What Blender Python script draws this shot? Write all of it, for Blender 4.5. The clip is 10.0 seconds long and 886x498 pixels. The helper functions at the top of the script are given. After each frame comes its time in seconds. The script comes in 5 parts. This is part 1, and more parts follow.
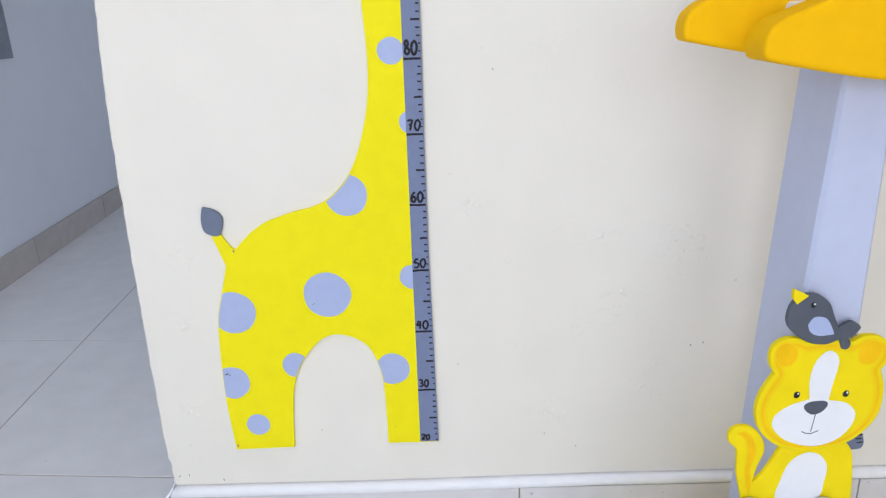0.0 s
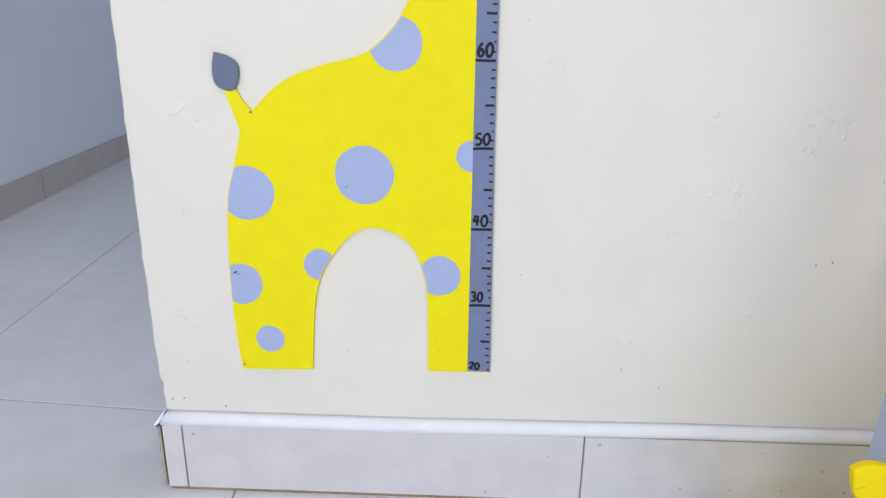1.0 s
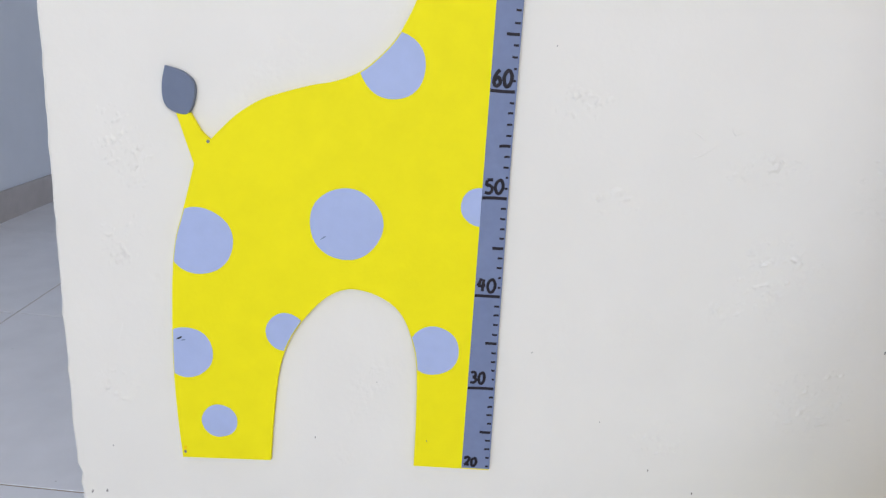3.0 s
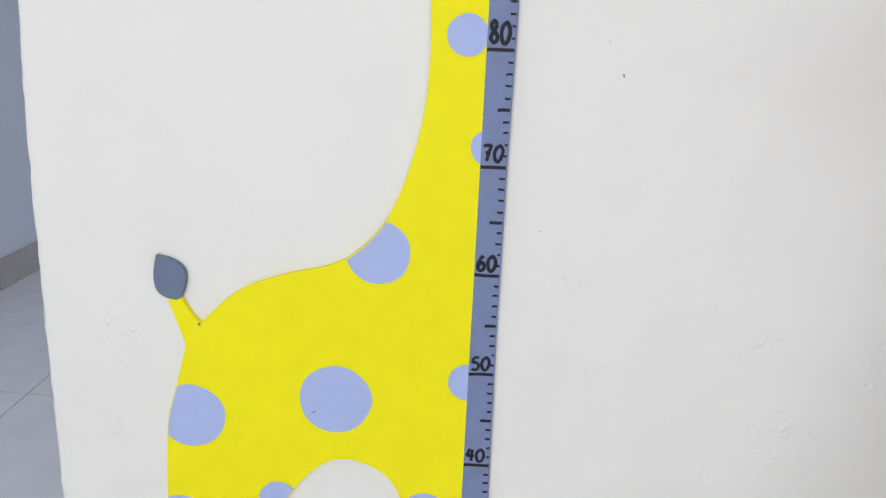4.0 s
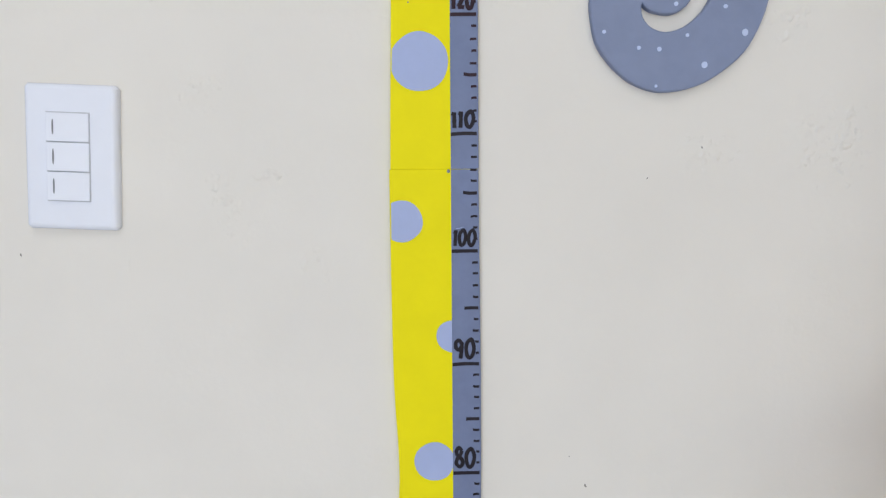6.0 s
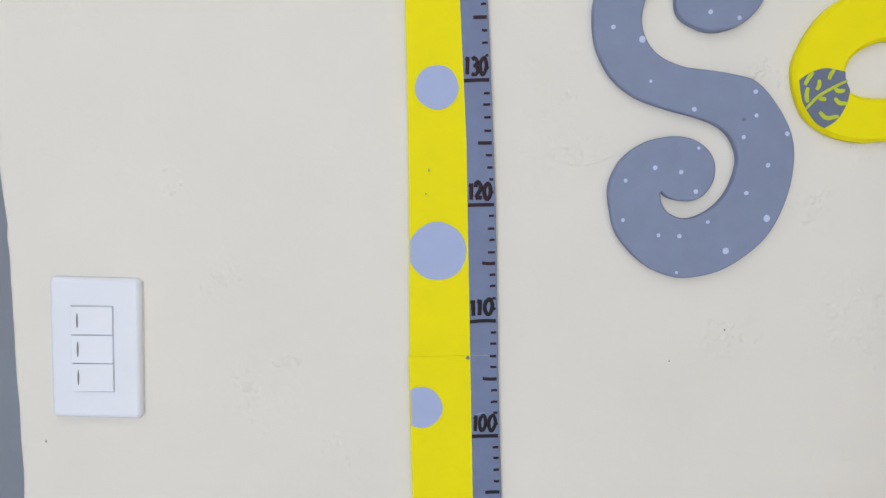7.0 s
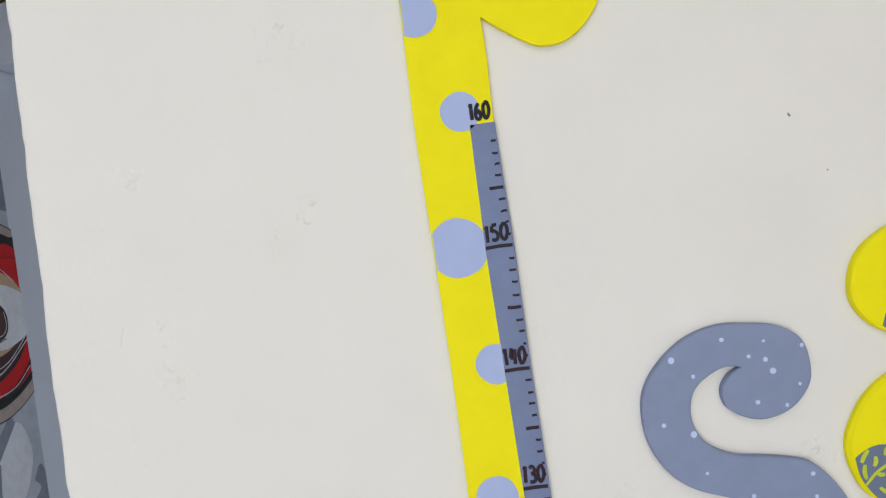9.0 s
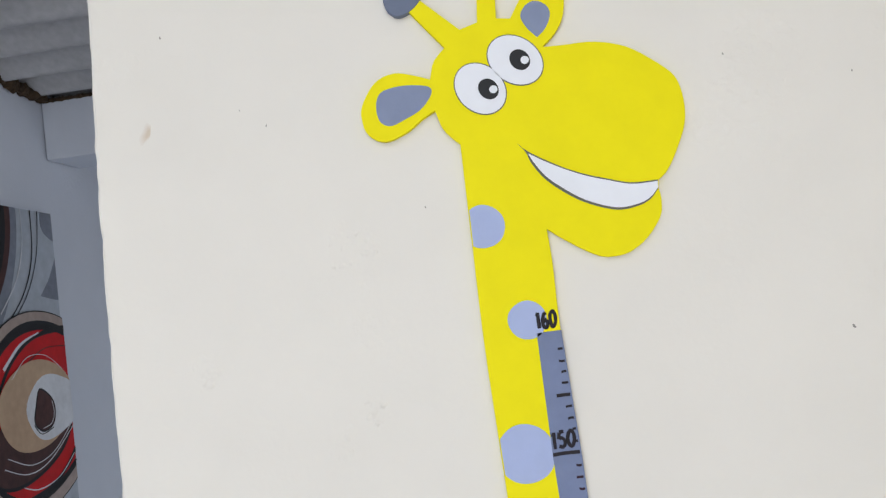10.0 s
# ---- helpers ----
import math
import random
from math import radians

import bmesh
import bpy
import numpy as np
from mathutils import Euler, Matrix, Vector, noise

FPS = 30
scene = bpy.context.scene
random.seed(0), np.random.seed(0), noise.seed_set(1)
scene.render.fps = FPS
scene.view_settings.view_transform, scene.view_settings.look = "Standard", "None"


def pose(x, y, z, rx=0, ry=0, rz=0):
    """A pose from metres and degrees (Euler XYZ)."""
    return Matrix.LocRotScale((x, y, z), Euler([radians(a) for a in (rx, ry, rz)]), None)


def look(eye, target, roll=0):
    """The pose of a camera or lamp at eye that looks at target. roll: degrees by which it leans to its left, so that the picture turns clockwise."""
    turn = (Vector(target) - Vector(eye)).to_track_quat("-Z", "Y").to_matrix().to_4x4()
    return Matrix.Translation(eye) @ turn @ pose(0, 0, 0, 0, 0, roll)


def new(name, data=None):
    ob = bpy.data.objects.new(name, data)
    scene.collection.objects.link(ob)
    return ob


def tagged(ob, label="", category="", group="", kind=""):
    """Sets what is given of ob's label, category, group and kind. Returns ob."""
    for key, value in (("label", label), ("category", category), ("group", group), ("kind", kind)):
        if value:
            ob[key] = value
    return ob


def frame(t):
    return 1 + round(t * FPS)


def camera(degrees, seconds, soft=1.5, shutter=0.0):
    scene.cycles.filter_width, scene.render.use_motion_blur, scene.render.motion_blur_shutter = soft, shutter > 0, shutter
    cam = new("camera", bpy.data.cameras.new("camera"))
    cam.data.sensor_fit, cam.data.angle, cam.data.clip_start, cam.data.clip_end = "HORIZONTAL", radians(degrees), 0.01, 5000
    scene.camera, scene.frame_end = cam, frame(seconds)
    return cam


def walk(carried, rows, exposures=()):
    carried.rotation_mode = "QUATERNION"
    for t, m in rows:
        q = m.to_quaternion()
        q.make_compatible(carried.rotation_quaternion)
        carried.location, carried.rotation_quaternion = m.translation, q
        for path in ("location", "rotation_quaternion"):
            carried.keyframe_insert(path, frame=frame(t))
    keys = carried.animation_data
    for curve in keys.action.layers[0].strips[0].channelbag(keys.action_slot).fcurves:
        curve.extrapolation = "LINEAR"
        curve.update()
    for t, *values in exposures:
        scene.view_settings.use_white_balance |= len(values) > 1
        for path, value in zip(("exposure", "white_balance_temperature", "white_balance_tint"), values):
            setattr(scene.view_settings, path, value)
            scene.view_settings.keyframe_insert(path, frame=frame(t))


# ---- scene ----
cam = camera(64.4, 10.0, 1.3)
PATH = [
    (0, (0.055, -0.978, 0.856), (0.04, 0.919, 0.221), -1.75),
    (0.3, (0.049, -0.933, 0.78), (0.052, 0.949, 0.106), -1),
    (0.5, (0.04, -0.907, 0.721), (0.04, 0.978, 0.052), -0.4),
    (0.7, (0.004, -0.869, 0.702), (0.001, 0.997, 0), 0.25),
    (1, (-0.004, -0.823, 0.651), (-0.069, 1.071, 0.008), 0.75),
    (1.5, (-0.025, -0.768, 0.611), (-0.085, 1.136, 0), 1.75),
    (2, (-0.042, -0.716, 0.582), (-0.023, 1.194, -0.012), 3.65),
    (2.3, (-0.046, -0.698, 0.575), (-0.015, 1.215, -0.007), 3.7),
    (2.5, (-0.043, -0.681, 0.574), (-0.012, 1.232, -0.006), 3.6),
    (2.7, (-0.041, -0.677, 0.586), (-0.015, 1.239, 0.01), 3.6),
    (3, (-0.038, -0.666, 0.625), (-0.0215, 1.263, 0.1), 3.55),
    (3.2, (-0.028, -0.657, 0.658), (-0.054, 1.277, 0.145), 3.35),
    (4.3, (-0.02, -0.63, 0.831), (-0.03, 1.285, 0.325), 2.05),
    (4.5, (-0.018, -0.63, 0.857), (-0.016, 1.31, 0.371), 1.8),
    (4.8, (-0.004, -0.624, 0.904), (-0.015, 1.325, 0.461), 1.3),
    (5, (-0.002, -0.614, 0.96), (-0.013, 1.33, 0.492), 0.9),
    (5.2, (-0.012, -0.618, 0.976), (-0.004, 1.348, 0.617), 0.6),
    (6.3, (-0.019, -0.603, 1.111), (0.025, 1.384, 0.888), -0.6),
    (6.5, (-0.017, -0.599, 1.133), (0.014, 1.388, 0.914), -0.8),
    (7, (-0.015, -0.593, 1.216), (-0.031, 1.398, 1.032), -1.2),
    (7.5, (-0.004, -0.602, 1.282), (-0.032, 1.395, 1.169), -3),
    (8, (-0.006, -0.61, 1.379), (-0.048, 1.384, 1.224), -5.05),
    (8.2, (-0.01, -0.608, 1.41), (-0.049, 1.387, 1.284), -5.6),
    (8.5, (-0.012, -0.606, 1.448), (-0.056, 1.391, 1.367), -6.4),
    (8.8, (-0.0155, -0.597, 1.493), (-0.089, 1.403, 1.421), -7),
    (9, (-0.018, -0.592, 1.523), (-0.095, 1.406, 1.472), -7.45),
    (9.5, (-0.031, -0.603, 1.6), (-0.142, 1.394, 1.659), -6.8),
    (9.7, (-0.034, -0.609, 1.632), (-0.167, 1.387, 1.703), -6.95),
    (10, (-0.033, -0.612, 1.658), (-0.174, 1.381, 1.758), -7.2),
]
EXPOSURES = [(0, 0.15, 6190, 11), (1, 0.15, 6190, 12), (2.5, 0.09, 6170, 12), (4.5, 0.08, 6150, 11), (5.2, -0.09, 6190, 11), (6.5, -0.17, 6320, 10),
             (8, -0.16, 6330, 10), (10, -0.07, 6320, 10)]
walk(cam, [(t, look(eye, target, roll)) for t, eye, target, roll in PATH], EXPOSURES)

from mathutils import geometry

# ---- world, light ----
world = bpy.data.worlds.new("world")
scene.world = world
world.use_nodes = True
wn = world.node_tree.nodes
sky = wn.new("ShaderNodeTexSky")
sky.sky_type = "NISHITA"
sky.sun_disc = False
sky.sun_elevation = radians(48)
sky.sun_rotation = radians(150)
wn["Background"].inputs["Strength"].default_value = 0.12
world.node_tree.links.new(sky.outputs[0], wn["Background"].inputs["Color"])


def area_lamp(name, m, w, h, power, colour):
    data = bpy.data.lights.new(name, "AREA")
    data.shape, data.size, data.size_y, data.energy, data.color = "RECTANGLE", w, h, power, colour
    ob = new(name, data)
    ob.matrix_world = m
    return ob


# daylight from behind the camera, in door and window openings assumed there
area_lamp("window_daylight", look((1.3, -3.1, 1.35), (0.5, 0.0, 0.85)), 1.6, 2.0, 12, (1.0, 0.955, 0.875))
area_lamp("door_daylight", look((-0.75, -3.1, 1.25), (-0.2, 0.0, 1.0)), 1.0, 2.1, 30, (0.965, 0.985, 1.0))
# added overhead fill, through a ceiling opening that is unseen
area_lamp("overhead_fill_light", look((-0.2, -1.35, 2.60), (-0.2, -1.349, 0.0)), 1.1, 0.9, 8, (1.0, 0.985, 0.965))
# added fill for the hall, from an unseen opening round the corner
area_lamp("hall_fill_light", look((2.36, 1.9, 1.35), (-1.4, 1.3, 0.4)), 1.35, 1.1, 22, (0.90, 0.945, 1.0))

# ---- materials ----


def mat(name, colour, rough=0.5, vary=0.06, grain=60.0, broad=3.0, bump=0.1, bump_scale=120.0, metal=0.0, coat=0.0, tint=None, spec=0.3):
    """A painted or mineral surface: colour that drifts at two scales, and fine relief."""
    m = bpy.data.materials.new(name)
    m.use_nodes = True
    nt = m.node_tree
    n, l = nt.nodes, nt.links
    b = n["Principled BSDF"]
    b.inputs["Roughness"].default_value = rough
    b.inputs["Metallic"].default_value = metal
    b.inputs["Coat Weight"].default_value = coat
    b.inputs["Specular IOR Level"].default_value = spec
    geo = n.new("ShaderNodeTexCoord")
    n1 = n.new("ShaderNodeTexNoise")
    n1.inputs["Scale"].default_value, n1.inputs["Detail"].default_value = broad, 4
    n2 = n.new("ShaderNodeTexNoise")
    n2.inputs["Scale"].default_value, n2.inputs["Detail"].default_value = grain, 3
    for q in (n1, n2):
        l.new(geo.outputs["Object"], q.inputs["Vector"])
    add = n.new("ShaderNodeMath")
    add.operation = "ADD"
    l.new(n1.outputs["Fac"], add.inputs[0])
    l.new(n2.outputs["Fac"], add.inputs[1])
    ramp = n.new("ShaderNodeMapRange")
    ramp.inputs["From Min"].default_value, ramp.inputs["From Max"].default_value = 0.7, 1.3
    l.new(add.outputs[0], ramp.inputs["Value"])
    mix = n.new("ShaderNodeMix")
    mix.data_type = "RGBA"
    dark = [c * (1 - vary) for c in colour]
    lite = [min(1, c * (1 + vary)) for c in colour] if tint is None else list(tint)
    mix.inputs["A"].default_value, mix.inputs["B"].default_value = (*dark, 1), (*lite, 1)
    l.new(ramp.outputs["Result"], mix.inputs["Factor"])
    l.new(mix.outputs["Result"], b.inputs["Base Color"])
    n3 = n.new("ShaderNodeTexNoise")
    n3.inputs["Scale"].default_value, n3.inputs["Detail"].default_value = bump_scale, 4
    l.new(geo.outputs["Object"], n3.inputs["Vector"])
    bp = n.new("ShaderNodeBump")
    bp.inputs["Strength"].default_value, bp.inputs["Distance"].default_value = bump, 0.002
    l.new(n3.outputs["Fac"], bp.inputs["Height"])
    l.new(bp.outputs["Normal"], b.inputs["Normal"])
    rr = n.new("ShaderNodeMapRange")
    rr.inputs["To Min"].default_value, rr.inputs["To Max"].default_value = max(0.03, rough - 0.06), min(1, rough + 0.08)
    l.new(n1.outputs["Fac"], rr.inputs["Value"])
    l.new(rr.outputs["Result"], b.inputs["Roughness"])
    return m


def plaster(name, colour):
    """Rolled wall paint over uneven plaster: soft lumps, dents."""
    m = mat(name, colour, 0.62, 0.025, 9.0, 1.3, 0.0, 40.0)
    nt = m.node_tree
    n, l = nt.nodes, nt.links
    b = n["Principled BSDF"]
    geo = [q for q in n if q.type == "TEX_COORD"][0]
    old = [q for q in n if q.type == "BUMP"][0]
    fine = n.new("ShaderNodeTexNoise")
    fine.inputs["Scale"].default_value, fine.inputs["Detail"].default_value = 170, 3
    lump = n.new("ShaderNodeTexNoise")
    lump.inputs["Scale"].default_value, lump.inputs["Detail"].default_value = 11, 5
    patch = n.new("ShaderNodeTexNoise")
    patch.inputs["Scale"].default_value, patch.inputs["Detail"].default_value = 85, 5
    where = n.new("ShaderNodeTexNoise")
    where.inputs["Scale"].default_value, where.inputs["Detail"].default_value = 7, 2
    dent = n.new("ShaderNodeTexVoronoi")
    dent.inputs["Scale"].default_value = 13
    for q in (fine, lump, patch, where, dent):
        l.new(geo.outputs["Object"], q.inputs["Vector"])
    gate = n.new("ShaderNodeMapRange")
    gate.inputs["From Min"].default_value, gate.inputs["From Max"].default_value = 0.58, 0.72
    l.new(where.outputs["Fac"], gate.inputs["Value"])
    blob = n.new("ShaderNodeMapRange")
    blob.inputs["From Min"].default_value, blob.inputs["From Max"].default_value = 0.45, 0.75
    l.new(patch.outputs["Fac"], blob.inputs["Value"])
    rough_patch = n.new("ShaderNodeMath")
    rough_patch.operation = "MULTIPLY"
    l.new(gate.outputs["Result"], rough_patch.inputs[0])
    l.new(blob.outputs["Result"], rough_patch.inputs[1])
    pit = n.new("ShaderNodeMapRange")
    pit.inputs["From Min"].default_value, pit.inputs["From Max"].default_value = 0.02, 0.07
    pit.inputs["To Min"].default_value, pit.inputs["To Max"].default_value = -1.0, 0.0
    l.new(dent.outputs["Distance"], pit.inputs["Value"])
    last = None
    for source, strength, distance in ((lump.outputs["Fac"], 0.45, 0.004), (rough_patch.outputs[0], 0.55, 0.0015),
                                       (fine.outputs["Fac"], 0.12, 0.0008), (pit.outputs["Result"], 0.25, 0.0008)):
        bp = n.new("ShaderNodeBump")
        bp.inputs["Strength"].default_value, bp.inputs["Distance"].default_value = strength, distance
        l.new(source, bp.inputs["Height"])
        if last:
            l.new(last.outputs["Normal"], bp.inputs["Normal"])
        last = bp
    n.remove(old)
    l.new(last.outputs["Normal"], b.inputs["Normal"])
    return m


def flecks(m, scale, size, colour, amount):
    """Small irregular specks over a glazed surface."""
    nt = m.node_tree
    n, l = nt.nodes, nt.links
    b = n["Principled BSDF"]
    geo = [q for q in n if q.type == "TEX_COORD"][0]
    vor = n.new("ShaderNodeTexVoronoi")
    vor.inputs["Scale"].default_value = scale
    warp = n.new("ShaderNodeTexNoise")
    warp.inputs["Scale"].default_value = scale * 1.7
    add = n.new("ShaderNodeVectorMath")
    add.operation = "MULTIPLY_ADD"
    add.inputs[1].default_value = (0.3 / scale,) * 3
    l.new(geo.outputs["Object"], warp.inputs["Vector"])
    l.new(warp.outputs["Color"], add.inputs[0])
    l.new(geo.outputs["Object"], add.inputs[2])
    l.new(add.outputs["Vector"], vor.inputs["Vector"])
    sep = n.new("ShaderNodeSeparateColor")
    l.new(vor.outputs["Color"], sep.inputs["Color"])
    limit = n.new("ShaderNodeMapRange")
    limit.inputs["From Min"].default_value, limit.inputs["From Max"].default_value = 0.5, 1.0
    limit.inputs["To Min"].default_value, limit.inputs["To Max"].default_value = 0.0, size
    l.new(sep.outputs["Red"], limit.inputs["Value"])
    less = n.new("ShaderNodeMath")
    less.operation = "LESS_THAN"
    l.new(vor.outputs["Distance"], less.inputs[0])
    l.new(limit.outputs["Result"], less.inputs[1])
    fade = n.new("ShaderNodeMath")
    fade.operation = "MULTIPLY"
    fade.inputs[1].default_value = amount
    l.new(less.outputs[0], fade.inputs[0])
    mix = n.new("ShaderNodeMix")
    mix.data_type = "RGBA"
    mix.inputs["B"].default_value = (*colour, 1)
    l.new(b.inputs["Base Color"].links[0].from_socket, mix.inputs["A"])
    l.new(fade.outputs[0], mix.inputs["Factor"])
    l.new(mix.outputs["Result"], b.inputs["Base Color"])
    return m


M_WALL = plaster("cream_wall_paint", (0.780, 0.752, 0.695))
M_HALL = plaster("pale_blue_grey_wall_paint", (0.62, 0.655, 0.73))
# for the unseen side wall, tinted to bounce warm light into the room
M_ROOM = plaster("warm_bounce_wall_paint", (0.73, 0.57, 0.36))
M_CEIL = plaster("white_ceiling_paint", (0.8, 0.8, 0.78))
M_YELLOW = mat("yellow_board_paint", (0.87, 0.77, 0.004), 0.55, 0.025, 40, 2.5, 0.08, 300, spec=0.12)
M_YELLOW_DEEP = mat("warm_yellow_paint", (0.88, 0.49, 0.0015), 0.6, 0.04, 30, 6, 0.06, 200, spec=0.06)
M_YELLOW_TOY = mat("bright_yellow_toy_paint", (0.87, 0.69, 0.004), 0.5, 0.04, 30, 12, 0.05, 200, spec=0.1)
M_ORANGE = mat("airbrushed_orange_paint", (0.86, 0.52, 0.004), 0.5, 0.08, 60, 20, 0.05, 200, spec=0.1)
M_AMBER = mat("amber_paint", (0.865, 0.585, 0.004), 0.5, 0.06, 30, 12, 0.05, 200, spec=0.1)
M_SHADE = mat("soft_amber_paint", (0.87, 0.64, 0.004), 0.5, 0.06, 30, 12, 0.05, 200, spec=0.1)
M_SPOT = mat("lavender_blue_paint", (0.385, 0.455, 0.70), 0.5, 0.03, 80, 6, 0.05, 300)
M_RULE = mat("slate_blue_paint", (0.172, 0.212, 0.35), 0.5, 0.07, 90, 8, 0.08, 300)
M_INK = mat("marker_ink", (0.010, 0.007, 0.013), 0.5, 0.2, 200, 40, 0.0, 300)
M_INK_RED = mat("faded_marker_ink", (0.020, 0.005, 0.013), 0.5, 0.3, 200, 40, 0.0, 300)
M_TAIL = mat("dark_slate_paint", (0.14, 0.17, 0.25), 0.5, 0.05, 80, 8, 0.06, 300)
M_LETTER = mat("matt_grey_blue_paint", (0.225, 0.268, 0.40), 0.6, 0.05, 70, 5, 0.1, 260)
M_WHITE = mat("white_enamel_paint", (0.80, 0.82, 0.88), 0.4, 0.02, 60, 5, 0.04, 200)
M_DOT = mat("pale_blue_dot_paint", (0.52, 0.60, 0.80), 0.5, 0.05, 60, 5, 0.04, 200)
# same tile as M_BASE, with the hall's shade put into its colour
M_BASE_HALL = mat("shaded_grey_base_tile", (0.42, 0.39, 0.38), 0.4, 0.08, 22, 3, 0.05, 60)
M_BISCUIT = mat("beige_tile_edge", (0.42, 0.37, 0.30), 0.8, 0.12, 60, 8, 0.2, 150)
M_BLACK = mat("black_enamel_paint", (0.012, 0.013, 0.016), 0.3, 0.2, 60, 5, 0.02, 200)
M_OUTLINE = mat("dark_outline_paint", (0.11, 0.11, 0.10), 0.5, 0.2, 60, 5, 0.02, 200)
M_PLASTIC = mat("white_switch_plastic", (0.80, 0.83, 0.91), 0.22, 0.01, 60, 5, 0.01, 200)
M_GAP = mat("shaded_switch_joint", (0.52, 0.54, 0.59), 0.5, 0.05)
M_SLOT = mat("grey_switch_slot", (0.20, 0.21, 0.23), 0.5, 0.05)
M_TRIM = mat("white_plastic_trim", (0.84, 0.85, 0.90), 0.35, 0.03, 40, 4, 0.05, 60)
M_TILE = mat("pale_grey_glazed_tile", (0.79, 0.79, 0.82), 0.28, 0.05, 14, 2.2, 0.03, 40)
M_BASE = mat("grey_beige_base_tile", (0.655, 0.64, 0.66), 0.38, 0.07, 22, 3, 0.05, 60)
flecks(M_BASE, 60, 0.16, (0.30, 0.28, 0.27), 0.55)
flecks(M_TILE, 22, 0.07, (0.36, 0.34, 0.33), 0.5)
M_GROUT = mat("beige_grout", (0.34, 0.25, 0.17), 0.9, 0.2, 90, 7, 0.3, 200)
M_COLUMN = mat("pale_grey_blue_lacquer", (0.50, 0.55, 0.74), 0.35, 0.03, 40, 3, 0.03, 150)
M_HIPPO = mat("light_grey_toy_paint", (0.46, 0.49, 0.60), 0.4, 0.04, 40, 10, 0.04, 200)
M_DARKGREY = mat("dark_grey_toy_paint", (0.085, 0.098, 0.13), 0.45, 0.06, 60, 10, 0.05, 200)
M_ROOF = mat("fibre_cement_sheet", (0.42, 0.42, 0.43), 0.8, 0.12, 50, 3, 0.2, 120)
M_FOAM = mat("brown_filler_foam", (0.055, 0.035, 0.02), 0.9, 0.4, 90, 12, 0.6, 60)
M_CANVAS = mat("grey_white_canvas", (0.50, 0.53, 0.58), 0.7, 0.14, 40, 5, 0.15, 400)
M_ART_RED = mat("red_acrylic", (0.50, 0.006, 0.008), 0.5, 0.15, 40, 6, 0.15, 200)
M_ART_TAN = mat("tan_acrylic", (0.47, 0.33, 0.22), 0.6, 0.1, 40, 6, 0.15, 200)
M_ART_PINK = mat("pale_beige_acrylic", (0.36, 0.29, 0.26), 0.6, 0.15, 40, 8, 0.15, 200)
M_ART_BROWN = mat("dark_brown_acrylic", (0.060, 0.024, 0.022), 0.5, 0.3, 40, 6, 0.15, 200)
M_ART_BLACK = mat("black_acrylic", (0.012, 0.012, 0.014), 0.5, 0.3, 40, 6, 0.15, 200)
M_ART_WHITE = mat("white_acrylic", (0.62, 0.64, 0.68), 0.6, 0.1, 40, 6, 0.15, 200)
M_ART_GREY = mat("blue_grey_acrylic", (0.20, 0.22, 0.27), 0.6, 0.15, 40, 6, 0.15, 200)
M_ART_MIST = mat("pale_blue_acrylic", (0.40, 0.44, 0.50), 0.6, 0.12, 30, 6, 0.15, 200)

# ---- shape helpers ----


def obj(name, bm, material, parent=None, label="", smooth=False):
    bmesh.ops.recalc_face_normals(bm, faces=bm.faces)
    me = bpy.data.meshes.new(name)
    bm.to_mesh(me)
    bm.free()
    if material:
        me.materials.append(material)
    if smooth:
        for p in me.polygons:
            p.use_smooth = True
    ob = new(name, me)
    if parent:
        ob.parent = parent
    if label:
        tagged(ob, label)
    return ob


def part(name, bm, material, parent, label=""):
    return obj(name, bm, material, parent, label)


def empty(name, label, category, group="", kind=""):
    return tagged(new(name), label, category, group, kind)


def on_wall(u, v, d):
    """Across the giraffe wall, up, and out of it towards the room."""
    return (u, -d, v)


def box(bm, x0, x1, y0, y1, z0, z1, bevel=0.0):
    made = bmesh.ops.create_cube(bm, size=1)
    for v in made["verts"]:
        v.co = Vector(((x0 + x1) / 2 + v.co.x * (x1 - x0), (y0 + y1) / 2 + v.co.y * (y1 - y0), (z0 + z1) / 2 + v.co.z * (z1 - z0)))
    if bevel:
        edges = {e for v in made["verts"] for e in v.link_edges}
        bmesh.ops.bevel(bm, geom=list(edges), offset=bevel, segments=2, affect="EDGES", profile=0.6)
    return bm


def curve(*runs, steps=5, closed=False):
    """A smooth line through each run of points, with corners where runs meet."""
    out = []
    for pts in runs:
        k = len(pts)
        for i in range(k if closed else k - 1):
            if closed:
                p0, p1, p2, p3 = (pts[(i + j) % k] for j in (-1, 0, 1, 2))
            else:
                p1, p2 = pts[i], pts[i + 1]
                p0 = pts[i - 1] if i else p1
                p3 = pts[i + 2] if i + 2 < k else p2
            n = steps if k > 2 else 1
            for s in range(n):
                t = s / n
                q = []
                for c in (0, 1):
                    a, b, e, f = p0[c], p1[c], p2[c], p3[c]
                    q.append(0.5 * (2 * b + (e - a) * t + (2 * a - 5 * b + 4 * e - f) * t * t + (3 * b - a - 3 * e + f) * t ** 3))
                out.append(tuple(q))
        if not closed:
            out.append(tuple(pts[-1]))
    clean = [p for i, p in enumerate(out) if math.dist(p, out[i - 1]) > 1e-5]
    return clean


def ellipse(cx, cy, rx, ry, turn=0.0, n=40, wobble=0.0):
    c, s = math.cos(radians(turn)), math.sin(radians(turn))
    out = []
    for i in range(n):
        a = 2 * math.pi * i / n
        k = 1 + wobble * (math.sin(3 * a + cx * 90) + math.sin(5 * a + cy * 70)) * 0.5
        x, y = rx * k * math.cos(a), ry * k * math.sin(a)
        out.append((cx + c * x - s * y, cy + s * x + c * y))
    return out


